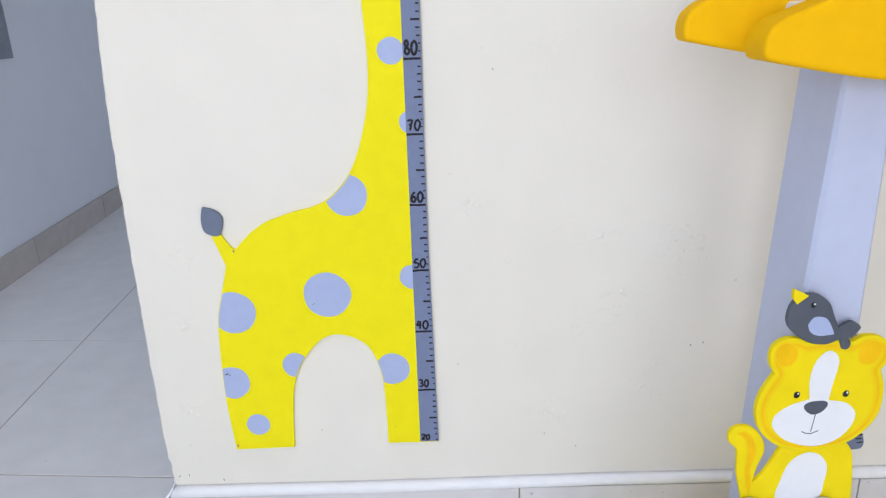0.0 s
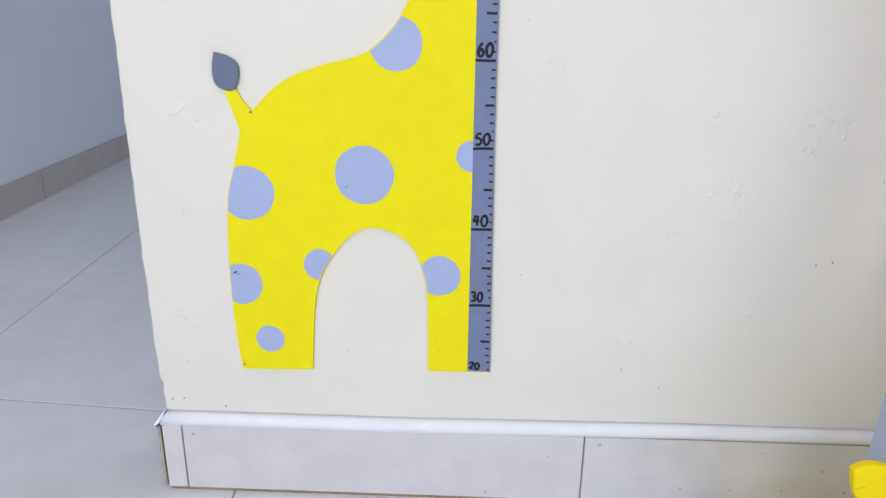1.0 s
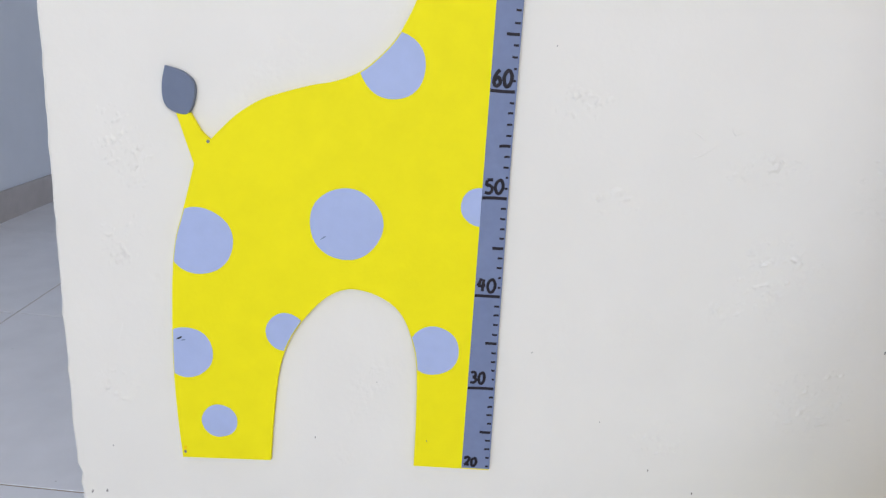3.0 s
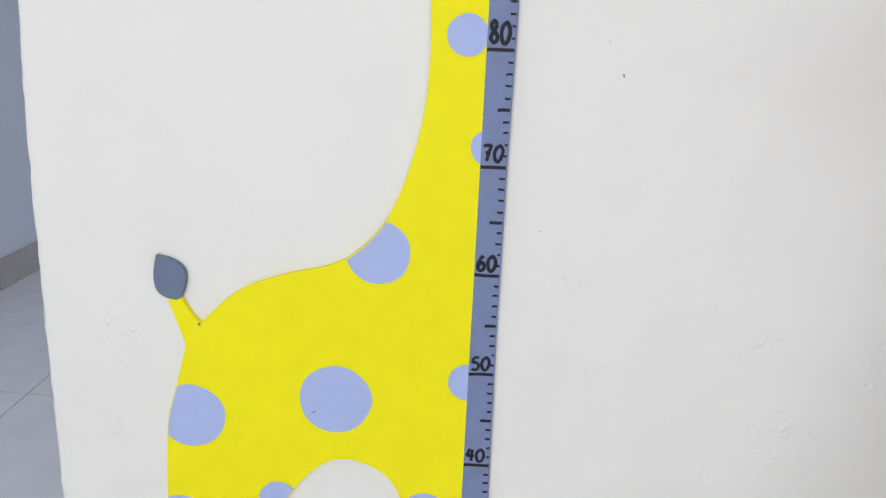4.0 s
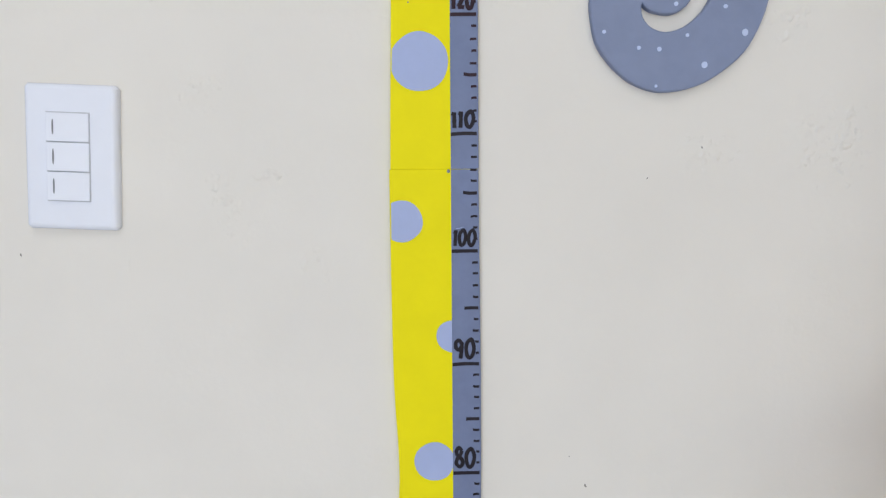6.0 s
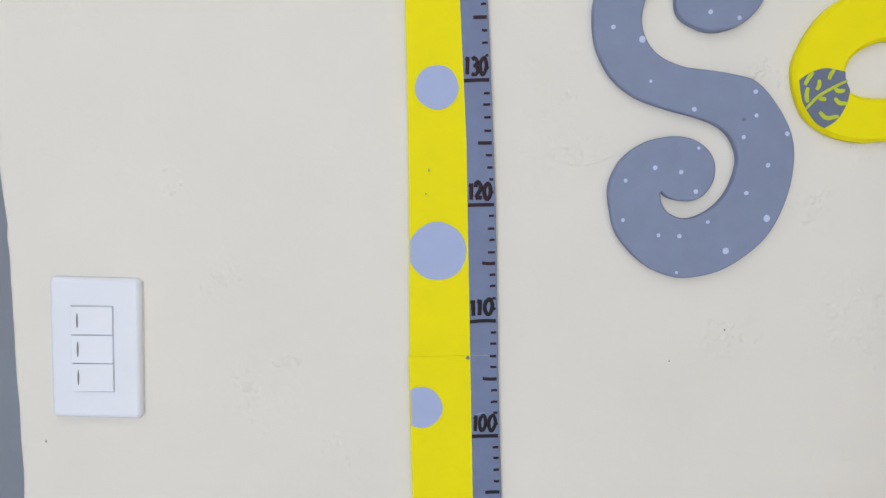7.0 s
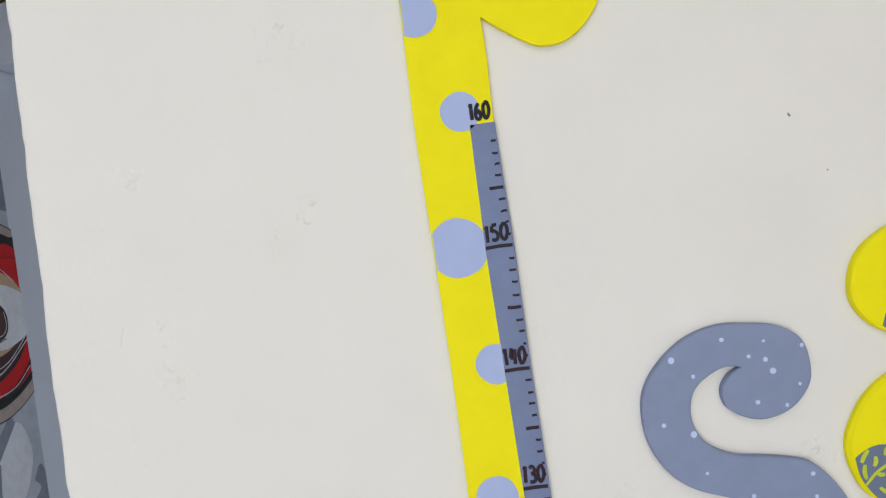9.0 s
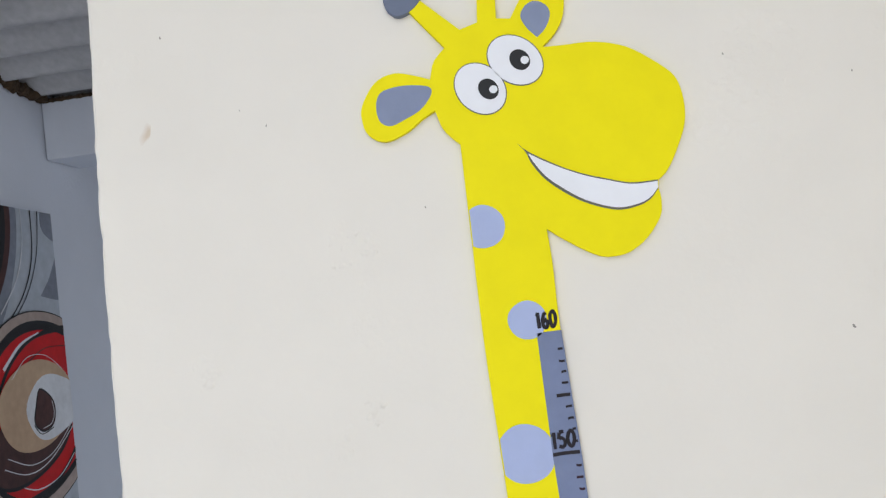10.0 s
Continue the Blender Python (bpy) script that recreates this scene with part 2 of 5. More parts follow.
def area2(poly):
    return sum(a[0] * b[1] - b[0] * a[1] for a, b in zip(poly, poly[1:] + poly[:1]))


def clip(subject, convex):
    """What of the subject lies inside a convex outline."""
    if area2(convex) < 0:
        convex = convex[::-1]
    out = list(subject)
    for a, b in zip(convex, convex[1:] + convex[:1]):
        src, out = out, []
        side = lambda p: (b[0] - a[0]) * (p[1] - a[1]) - (b[1] - a[1]) * (p[0] - a[0])
        for p, q in zip(src, src[1:] + src[:1]):
            sp, sq = side(p), side(q)
            if sp >= 0:
                out.append(p)
            if (sp >= 0) != (sq >= 0):
                t = sp / (sp - sq)
                out.append((p[0] + (q[0] - p[0]) * t, p[1] + (q[1] - p[1]) * t))
        if not out:
            return []
    return [p for i, p in enumerate(out) if math.dist(p, out[i - 1]) > 1e-5]


def inset(poly, amount):
    """The outline drawn in by amount along its corner normals."""
    if area2(poly) < 0:
        poly = poly[::-1]
    out = []
    for a, p, b in zip(poly[-1:] + poly[:-1], poly, poly[1:] + poly[:1]):
        d1, d2 = Vector((p[0] - a[0], p[1] - a[1])).normalized(), Vector((b[0] - p[0], b[1] - p[1])).normalized()
        n = Vector((-d1.y - d2.y, d1.x + d2.x))
        n = n.normalized() if n.length > 1e-6 else Vector((-d1.y, d1.x))
        k = amount * (1 if d1.dot(d2) > -0.2 else 0.15)
        out.append((p[0] + n.x * k, p[1] + n.y * k))
    return poly, out


def slab(poly, d0, d1, bevel=0.0, place=on_wall, rounds=2, bm=None):
    """A board of that outline from depth d0 to d1, with a rounded front edge."""
    bm = bm or bmesh.new()
    poly, _ = inset(poly, 0)
    rings = [[bm.verts.new(place(u, v, d0)) for u, v in poly]]
    if bevel:
        for k in range(rounds + 1):
            a = math.pi / 2 * k / rounds
            _, ring = inset(poly, bevel * (1 - math.cos(a)))
            rings.append([bm.verts.new(place(u, v, d1 - bevel * (1 - math.sin(a)))) for u, v in ring])
    else:
        rings.append([bm.verts.new(place(u, v, d1)) for u, v in poly])
    for r0, r1 in zip(rings, rings[1:]):
        for i in range(len(r0)):
            j = (i + 1) % len(r0)
            bm.faces.new((r0[i], r0[j], r1[j], r1[i]))
    flat = poly if not bevel else inset(poly, bevel)[1]
    for outline, ring in ((poly, rings[0]), (flat, rings[-1])):
        for a, b, c in geometry.tessellate_polygon([[(u, v, 0) for u, v in outline]]):
            bm.faces.new((ring[a], ring[b], ring[c]))
    return bm


def paint(poly, depth, place=on_wall, thick=0.0005, bm=None):
    return slab(poly, depth - 0.0004, depth + thick, 0, place, bm=bm)


# ---- setting ----
EDGE = [(0.0, -0.409), (0.13, -0.4085), (0.22, -0.4125), (0.40, -0.4135), (0.60, -0.4125), (0.72, -0.4110), (0.81, -0.4065), (0.88, -0.402), (0.95, -0.3935), (1.15, -0.3905), (1.27, -0.3925),
        (1.45, -0.392), (1.56, -0.389), (1.70, -0.3865), (1.80, -0.383), (1.95, -0.376), (2.55, -0.368)]


def edge_x(z):
    for (z0, x0), (z1, x1) in zip(EDGE, EDGE[1:]):
        if z <= z1:
            return x0 + (x1 - x0) * (z - z0) / (z1 - z0)
    return EDGE[-1][1]


def build_giraffe_wall():
    bm = bmesh.new()
    rows = []
    n = 210
    for i in range(n + 1):
        z = 2.55 * i / n
        j = 0.0014 * noise.noise((0, 3.1, z * 24)) + 0.0013 * noise.noise((4, 0, z * 70)) + 0.004 * max(0, noise.noise((9, 2, z * 40)) - 0.3)
        j += 0.004 * max(0, 1 - abs(z - 0.172) / 0.008) + 0.003 * max(0, 1 - abs(z - 0.140) / 0.01)
        x = edge_x(z) + j
        b = 0.004
        rows.append([bm.verts.new(p) for p in ((2.4, 0, z), (x + b, 0, z), (x + b * 0.3, b * 0.3, z), (x, b, z), (x - 0.004, 0.14, z), (2.4, 0.14, z))])
    for r0, r1 in zip(rows, rows[1:]):
        for k in range(6):
            bm.faces.new((r0[k], r0[(k + 1) % 6], r1[(k + 1) % 6], r1[k]))
    bm.faces.new(rows[0])
    bm.faces.new(rows[-1][::-1])
    return tagged(obj("wall_north", bm, M_WALL), "cream painted plaster wall with an uneven outer corner", "wall", kind="structure")


NICKS = [(0.122, 0.783, 2.2), (0.442, 0.366, 2.4), (0.482, 0.467, 1.5), (0.423, 0.362, 2.2), (0.201, 0.212, 1.8), (0.252, 0.187, 1.8), (-0.155, 0.229, 1.6), (0.065, 0.340, 1.4),
         (0.143, 0.266, 1.0), (-0.092, 0.297, 0.8), (-0.324, 0.139, 2.4), (-0.370, 0.206, 1.2), (0.060, 0.641, 1.2), (0.107, 0.811, 1.0), (-0.369, 1.000, 1.6),
         (0.172, 1.061, 1.2), (0.219, 1.087, 1.6), (0.256, 1.581, 2.4), (0.282, 1.532, 1.2), (-0.087, 1.727, 1.4), (-0.220, 1.819, 1.4), (-0.309, 1.913, 1.6),
         (-0.243, 1.836, 1.0), (0.183, 1.824, 1.2), (0.286, 1.794, 1.2), (-0.396, 0.148, 2.6), (-0.380, 0.150, 2.4)]
SCARS = [(0.282, 0.541, 0.030, 0.010, 0, 8), (0.130, 0.502, 0.024, 0.006, 0, 6), (0.250, 0.396, 0.020, 0.014, 0, 25), (0.090, 0.592, 0.022, 0.010, 0, 30), (0.400, 0.520, 0.050, 0.050, 0, 20), (0.205, 0.250, 0.03, 0.03, 0, 30), (0.36, 0.30, 0.05, 0.04, 0, 10),
         (-0.360, 0.275, 0.022, 0.018, 0, 30), (-0.352, 0.430, 0.012, 0.030, 0, 70), (-0.285, 1.428, 0.010, 0.03, 0, 80), (0.252, 1.300, 0.018, 0.012, 0, 30), (-0.340, 0.525, 0.022, 0.040, 26, 70), (0.300, 0.440, 0.050, 0.045, 34, 20), (0.262, 0.540, 0.030, 0.012, 5, 20), (-0.207, 1.141, 0.016, 0.018, 12, 10), (-0.155, 1.070, 0.016, 0.006, 4, 25),
         (-0.188, 1.040, 0.008, 0.035, 10, 60), (-0.244, 1.222, 0.005, 0.008, 4, 70), (0.225, 1.080, 0.030, 0.012, 9, 10), (0.330, 1.090, 0.040, 0.050, 18, 40), (-0.115, 0.985, 0.008, 0.012, 3, 60),
         (-0.183, 1.530, 0.008, 0.012, 4, 50), (-0.283, 1.469, 0.006, 0.012, 4, 70), (-0.303, 1.605, 0.012, 0.012, 5, 60), (-0.150, 1.555, 0.010, 0.008, 4, 40), (0.080, 1.290, 0.012, 0.010, 4, 20),
         (0.290, 1.190, 0.016, 0.020, 7, 40), (-0.334, 0.448, 0.010, 0.008, 4, 0), (-0.155, 1.690, 0.020, 0.030, 9, 60), (0.090, 1.240, 0.035, 0.006, 4, 8), (0.330, 1.245, 0.012, 0.020, 5, 65)]


SCRATCHES = [([(0.198, 0.548), (0.205, 0.5495), (0.220, 0.560)], 0.0009), ([(0.194, 0.572), (0.201, 0.569), (0.208, 0.564)], 0.0007), ([(0.231, 0.577), (0.235, 0.571), (0.245, 0.575)], 0.0007),
             ([(0.077, 1.233), (0.100, 1.229), (0.131, 1.239)], 0.0007), ([(-0.321, 1.478), (-0.325, 1.468), (-0.328, 1.458)], 0.0011), ([(-0.2735, 1.478), (-0.275, 1.468)], 0.0009),
             ([(-0.296, 1.418), (-0.297, 1.412)], 0.0012), ([(-0.205, 1.530), (-0.210, 1.518)], 0.0008), ([(-0.190, 1.562), (-0.193, 1.552)], 0.0008), ([(0.236, 1.297), (0.244, 1.303), (0.253, 1.304)], 0.0010),
             ([(-0.2768, 0.998), (-0.2772, 0.975)], 0.0006), ([(0.249, 0.548), (0.258, 0.546)], 0.0007), ([(0.110, 0.503), (0.121, 0.500)], 0.0008),
             ([(-0.352, 0.345), (-0.356, 0.330)], 0.0016), ([(-0.365, 0.290), (-0.371, 0.283)], 0.0010)]


def build_wall_marks(wall):
    """Dark nicks, and lumpy scars of filled and overpainted plaster."""
    for x, z, r in NICKS:
        shape = ellipse(x, z, 0.0004 * r, 0.0008 * r, random.uniform(-30, 30), 10, 0.3)
        part("nick", paint(shape, 0.0002, thick=0.0002), M_NICK, wall)
    for x, z, w, h, n, lean in SCARS:
        bm = bmesh.new()
        ra, rb = w + 0.010, h + 0.010
        ca, sa = math.cos(radians(lean * 0.3)), math.sin(radians(lean * 0.3))
        nu, nv = int(ra / 0.0009), int(rb / 0.0009)
        grid = []
        for i in range(nu + 1):
            line = []
            for j in range(nv + 1):
                u, v = (2 * i / nu - 1) * ra, (2 * j / nv - 1) * rb
                r2 = (u / ra) ** 2 + (v / rb) ** 2
                fall = max(0.0, 1 - r2) ** 0.8
                p = Vector(((x + u) * 150, 3.0, (z + v) * 290))
                q = Vector(((x + u) * 330, 7.0, (z + v) * 300))
                ridge = max(0.0, 0.16 - abs(noise.noise(p))) * 4.0 * max(0.0, noise.noise(p * 0.37 + Vector((5, 1, 9))) + 0.40)
                out = -0.0004 + fall * (0.0062 * ridge + 0.0030 * max(0.0, noise.noise(q) - 0.12))
                line.append(bm.verts.new((x + u * ca - v * sa, -out, z + u * sa + v * ca)))
            grid.append(line)
        for r0, r1 in zip(grid, grid[1:]):
            for j in range(nv):
                bm.faces.new((r0[j], r1[j], r1[j + 1], r0[j + 1]))
        obj("plaster_scar", bm, M_WALL, wall, smooth=True)
    for pts, w in SCRATCHES:
        run = curve(pts, steps=6)
        bm = bmesh.new()
        rows = []
        for i, p in enumerate(run):
            q0, q1 = run[max(0, i - 1)], run[min(len(run) - 1, i + 1)]
            d = Vector((q1[0] - q0[0], q1[1] - q0[1])).normalized()
            k = w * (0.25 + 0.75 * math.sin(math.pi * i / (len(run) - 1)))
            rows.append([bm.verts.new((p[0] - d.y * k * e, -h, p[1] + d.x * k * e)) for e, h in ((-1, -0.0003), (-0.4, 0.0007 * k / w), (0, 0.0009 * k / w), (0.4, 0.0007 * k / w), (1, -0.0003))])
        for r0, r1 in zip(rows, rows[1:]):
            for j in range(4):
                bm.faces.new((r0[j], r1[j], r1[j + 1], r0[j + 1]))
        obj("plaster_ridge", bm, M_WALL, wall, smooth=True)
    for k in range(4):
        part("smudge", paint(ellipse(-0.332 + 0.0008 * k, 1.827, 0.0042 - 0.0008 * k, 0.0105 - 0.002 * k, -28, 20, 0.2), 0.0001 + 0.00004 * k, thick=0.00002), M_SMUDGE[k], wall)


M_SMUDGE = [mat("tan_smudge", tuple(a + (b - a) * k / 5 for a, b in zip((0.78, 0.752, 0.705), (0.62, 0.52, 0.40))), 0.7, 0.05) for k in (1, 2, 3, 4)]
M_NICK = mat("grey_chip", (0.32, 0.30, 0.275), 0.8, 0.3)
build_wall_marks(build_giraffe_wall())

hall_x = lambda y: -1.474 - 0.065 * (y - 1.24)


def build_shell():
    def wall(name, label, material, quad, z0=0.0, z1=2.6):
        bm = bmesh.new()
        lo = [bm.verts.new((x, y, z0)) for x, y in quad]
        hi = [bm.verts.new((x, y, z1)) for x, y in quad]
        bm.faces.new(lo[::-1])
        bm.faces.new(hi)
        for i in range(4):
            bm.faces.new((lo[i], lo[(i + 1) % 4], hi[(i + 1) % 4], hi[i]))
        return tagged(obj(name, bm, material), label, "wall", kind="structure")

    wall("wall_west", "pale blue-grey painted hall wall", M_HALL,
         [(hall_x(-3.3), -3.3), (hall_x(-3.3) - 0.14, -3.3), (hall_x(3.4) - 0.14, 3.4), (hall_x(3.4), 3.4)])
    wall("wall_hall_end", "pale blue-grey painted wall at the hall's end", M_HALL, [(-1.6, 3.3), (2.54, 3.3), (2.54, 3.44), (-1.6, 3.44)])
    # side wall out of view; its opening is added for the hall fill
    bm = bmesh.new()
    for y0, y1, z0, z1 in ((-3.3, 1.2, 0, 2.6), (2.6, 3.3, 0, 2.6), (1.2, 2.6, 0, 0.8), (1.2, 2.6, 2.2, 2.6)):
        box(bm, 2.4, 2.54, y0, y1, z0, z1)
    tagged(obj("wall_east", bm, M_ROOM), "warm cream plaster side wall, unseen, with an added opening for hall fill", "wall", kind="structure")
    # unseen wall behind the camera, with an assumed door opening and wide window opening
    bm = bmesh.new()
    for x0, x1, z0, z1 in ((-1.3, -1.25, 0, 2.6), (-0.25, 0.15, 0, 2.6), (2.15, 2.4, 0, 2.6), (-1.25, -0.25, 2.3, 2.6),
                           (0.15, 2.15, 2.4, 2.6), (0.15, 2.15, 0, 0.25)):
        box(bm, x0, x1, -3.3, -3.16, z0, z1)
    tagged(obj("wall_south", bm, M_WALL), "cream painted wall with door and window openings", "wall", kind="structure")
    # ceiling out of view; its opening is added for the overhead fill
    bm = bmesh.new()
    for x0, x1, y0, y1 in ((-1.6, -0.75, -3.3, 0.14), (0.35, 2.54, -3.3, 0.14), (-0.75, 0.35, -3.3, -1.8), (-0.75, 0.35, -0.9, 0.14)):
        box(bm, x0, x1, y0, y1, 2.55, 2.67)
    tagged(obj("ceiling", bm, M_CEIL), "plain white painted ceiling slab with an added opening for overhead fill", "ceiling", kind="structure")
    bm = box(bmesh.new(), -60, 60, -60, 60, -0.3, -0.012)
    tagged(obj("ground", bm, M_GROUT), "bare beige screed under the floor tiles", "ground", kind="structure")


build_shell()


def build_roof():
    """Corrugated sheet over the hall, its ridges running across it."""
    bm = bmesh.new()
    x0, x1, pitch = -1.7, 2.5, 0.177
    n = 260
    prev = None
    for i in range(n + 1):
        y = 0.14 + 3.3 * i / n
        z = 2.475 + 0.024 * math.sin(2 * math.pi * (y - 1.65) / pitch)
        row = [bm.verts.new(p) for p in ((x0, y, z), (x1, y, z), (x0, y, z + 0.008), (x1, y, z + 0.008))]
        if prev:
            bm.faces.new((prev[0], prev[1], row[1], row[0]))
            bm.faces.new((prev[2], row[2], row[3], prev[3]))
        prev = row
    tagged(obj("roof", bm, M_ROOF, smooth=True), "grey corrugated fibre-cement roof sheet over the hall", "roof", kind="structure")
    bm = box(bmesh.new(), -1.5, 2.4, 1.662, 1.85, 2.246, 2.446, 0.006)
    tagged(obj("beam", bm, M_HALL), "pale painted concrete beam under the roof sheet", "beam", kind="structure")
    # lumpy brown filler along the top of the hall wall
    bm = bmesh.new()
    for k in range(40):
        y = 0.90 + 0.76 * k / 40 + random.uniform(-0.01, 0.01)
        r = random.uniform(0.012, 0.026)
        made = bmesh.ops.create_icosphere(bm, subdivisions=2, radius=r)
        for v in made["verts"]:
            v.co *= 1 + 0.35 * noise.noise(v.co * 60 + Vector((k, 0, 0)))
            v.co += Vector((hall_x(y) + 0.014, y, 2.458 + random.uniform(-0.004, 0.004)))
    # dark lumps over the beam stand in for the shaded gap there
    for k in range(110):
        r = random.uniform(0.008, 0.013)
        made = bmesh.ops.create_icosphere(bm, subdivisions=1, radius=r)
        for v in made["verts"]:
            v.co *= 1 + 0.35 * noise.noise(v.co * 90 + Vector((k, 5, 0)))
            v.co += Vector((-1.49 + 0.011 * k, 1.668, 2.450))
    tagged(obj("filler_foam", bm, M_FOAM), "rough brown filler foam on the wall, dark lumps for the shaded gap over the beam", "filler", kind="structure")


build_roof()

# ---- painting on the hall wall ----
ART = [(0.86, 0.738), (1.668, 0.738), (1.668, 2.042), (0.86, 2.042)]


def on_art(u, v, d):
    u = 1.456 + (u - 1.503) * 0.96
    return (hall_x(u) + d, u, v + 0.012)


def build_painting():
    top = empty("painting", "abstract canvas with red, tan and black ovals", "painting")
    part("canvas", slab(ART, 0.0, 0.022, 0.002, on_art), M_CANVAS, top)
    depth = [0.0224]

    def stroke(name, poly, material):
        poly = clip(poly, ART)
        if poly:
            part(name, paint(poly, depth[0], on_art, 0.0003), material, top)
        depth[0] += 0.0004

    def line(pts, width, material):
        """A brushed line that swells and thins along its run."""
        run = curve(pts, steps=6)
        left, right = [], []
        for i, p in enumerate(run):
            q0, q1 = run[max(0, i - 1)], run[min(len(run) - 1, i + 1)]
            d = Vector((q1[0] - q0[0], q1[1] - q0[1])).normalized()
            k = width * (0.6 + 0.4 * noise.noise((p[0] * 9, p[1] * 9, width * 100)))
            left.append((p[0] - d.y * k, p[1] + d.x * k))
            right.append((p[0] + d.y * k, p[1] - d.x * k))
        stroke("brush_line", left + right[::-1], material)

    # pale upper field, grey wedge, big dark oval
    stroke("paint_field", [(1.2, 1.6), (1.7, 1.70), (1.7, 2.1), (1.3, 2.1)], M_ART_MIST)
    stroke("paint_field", curve([(1.565, 1.769), (1.629, 1.833), (1.690, 1.930)], [(1.690, 1.930), (1.690, 1.752)], [(1.690, 1.752), (1.63, 1.758), (1.565, 1.769)]), M_ART_GREY)
    stroke("paint_field", curve([(1.60, 2.05), (1.61, 1.98), (1.69, 1.94)], [(1.69, 1.94), (1.69, 2.05)], [(1.69, 2.05), (1.60, 2.05)]), M_ART_GREY)
    stroke("paint_ring", ellipse(1.26, 1.99, 0.205, 0.36, -6, 48, 0.02), M_ART_GREY)
    stroke("paint_ring", ellipse(1.25, 2.00, 0.186, 0.30, -6, 48, 0.02), M_ART_BROWN)
    stroke("paint_ring", ellipse(1.24, 2.00, 0.170, 0.27, -6, 48, 0.02), M_ART_BLACK)
    line([(1.545, 2.06), (1.536, 1.905), (1.475, 1.781), (1.368, 1.684), (1.26, 1.62)], 0.0035, M_ART_BLACK)
    line([(1.588, 2.06), (1.561, 1.906), (1.490, 1.775), (1.38, 1.675)], 0.0022, M_ART_BLACK)
    line([(1.49, 2.05), (1.485, 1.93), (1.44, 1.82), (1.35, 1.72)], 0.0028, M_ART_WHITE)
    # lower field
    stroke("paint_field", [(1.1, 0.7), (1.7, 0.7), (1.7, 1.22), (1.35, 1.22)], M_ART_MIST)
    stroke("brush_stroke", curve([(1.48, 0.71), (1.68, 0.71)], [(1.68, 0.71), (1.68, 0.885)], [(1.68, 0.885), (1.645, 0.94), (1.60, 0.90)], [(1.60, 0.90), (1.63, 0.865), (1.55, 0.83), (1.48, 0.84)], [(1.48, 0.84), (1.48, 0.71)]), M_ART_GREY)
    stroke("brush_stroke", curve([(1.42, 1.02), (1.55, 1.10), (1.61, 0.98), (1.53, 0.86), (1.45, 0.86)], closed=True), M_ART_WHITE)
    stroke("brush_stroke", [(1.42, 1.05), (1.52, 1.13), (1.54, 1.10), (1.44, 1.01)], M_ART_GREY)
    stroke("brush_stroke", [(1.26, 0.75), (1.40, 0.78), (1.44, 1.0), (1.34, 1.05)], M_ART_GREY)
    # great eye: beige rim, black bands, red field
    for rx, rz, dz, m in ((0.352, 0.302, 0.0, M_ART_BLACK), (0.348, 0.298, 0.0, M_ART_PINK), (0.318, 0.266, 0.004, M_ART_BLACK),
                          (0.300, 0.240, 0.0, M_ART_RED)):
        stroke("paint_ring", ellipse(1.50, 1.420 + dz, rx, rz, 14, 56, 0.02), m)
    line([(1.28, 1.47), (1.353, 1.562), (1.445, 1.625), (1.56, 1.655), (1.70, 1.662)], 0.013, M_ART_BLACK)
    line([(1.33, 1.56), (1.42, 1.625), (1.52, 1.655)], 0.007, M_ART_WHITE)
    line([(1.44, 1.565), (1.55, 1.605), (1.70, 1.60)], 0.003, M_ART_BROWN)
    line([(1.40, 1.175), (1.52, 1.185), (1.63, 1.235), (1.70, 1.30)], 0.010, M_ART_BLACK)
    line([(1.45, 1.165), (1.57, 1.18), (1.70, 1.25)], 0.003, M_ART_BLACK)
    line([(1.34, 1.235), (1.44, 1.195), (1.56, 1.203), (1.66, 1.255)], 0.0022, M_ART_WHITE)
    # brown shade under the tan oval, the oval, the white, the iris
    stroke("paint_ring", ellipse(1.445, 1.345, 0.232, 0.118, 14, 48, 0.02), M_ART_BLACK)
    stroke("paint_ring", ellipse(1.445, 1.350, 0.226, 0.112, 14, 48, 0.02), M_ART_BROWN)
    line([(1.29, 1.29), (1.40, 1.250), (1.52, 1.265), (1.67, 1.345)], 0.0022, M_ART_WHITE)
    line([(1.31, 1.315), (1.42, 1.272), (1.54, 1.285), (1.66, 1.355)], 0.0018, M_ART_WHITE)
    stroke("paint_ring", ellipse(1.478, 1.440, 0.196, 0.134, 4, 48, 0.02), M_ART_TAN)
    line([(1.36, 1.53), (1.44, 1.585), (1.54, 1.582), (1.63, 1.53)], 0.0016, M_ART_WHITE)
    stroke("paint_ring", ellipse(1.555, 1.424, 0.142, 0.098, 2, 40, 0.05), M_ART_WHITE)
    iris = curve([(1.449, 1.386), (1.462, 1.44), (1.491, 1.487), (1.555, 1.447), (1.566, 1.40), (1.545, 1.365), (1.493, 1.354)], closed=True)
    stroke("paint_ring", iris, M_ART_BLACK)
    stroke("paint_ring", inset(iris, 0.005)[1], M_ART_BROWN)
    line([(1.55, 1.44), (1.556, 1.40), (1.535, 1.372), (1.49, 1.365)], 0.0016, M_ART_WHITE)
    line([(1.445, 1.382), (1.48, 1.350), (1.545, 1.358)], 0.0022, M_ART_BLACK)


build_painting()

# ---- giraffe height chart ----
BOARD = 0.006
TAIL_STUB = [(-0.2722, 0.5137), (-0.2871, 0.5603)], [(-0.2871, 0.5603), (-0.2742, 0.5613)], [(-0.2742, 0.5613), (-0.2648, 0.5454), (-0.2564, 0.5375)]
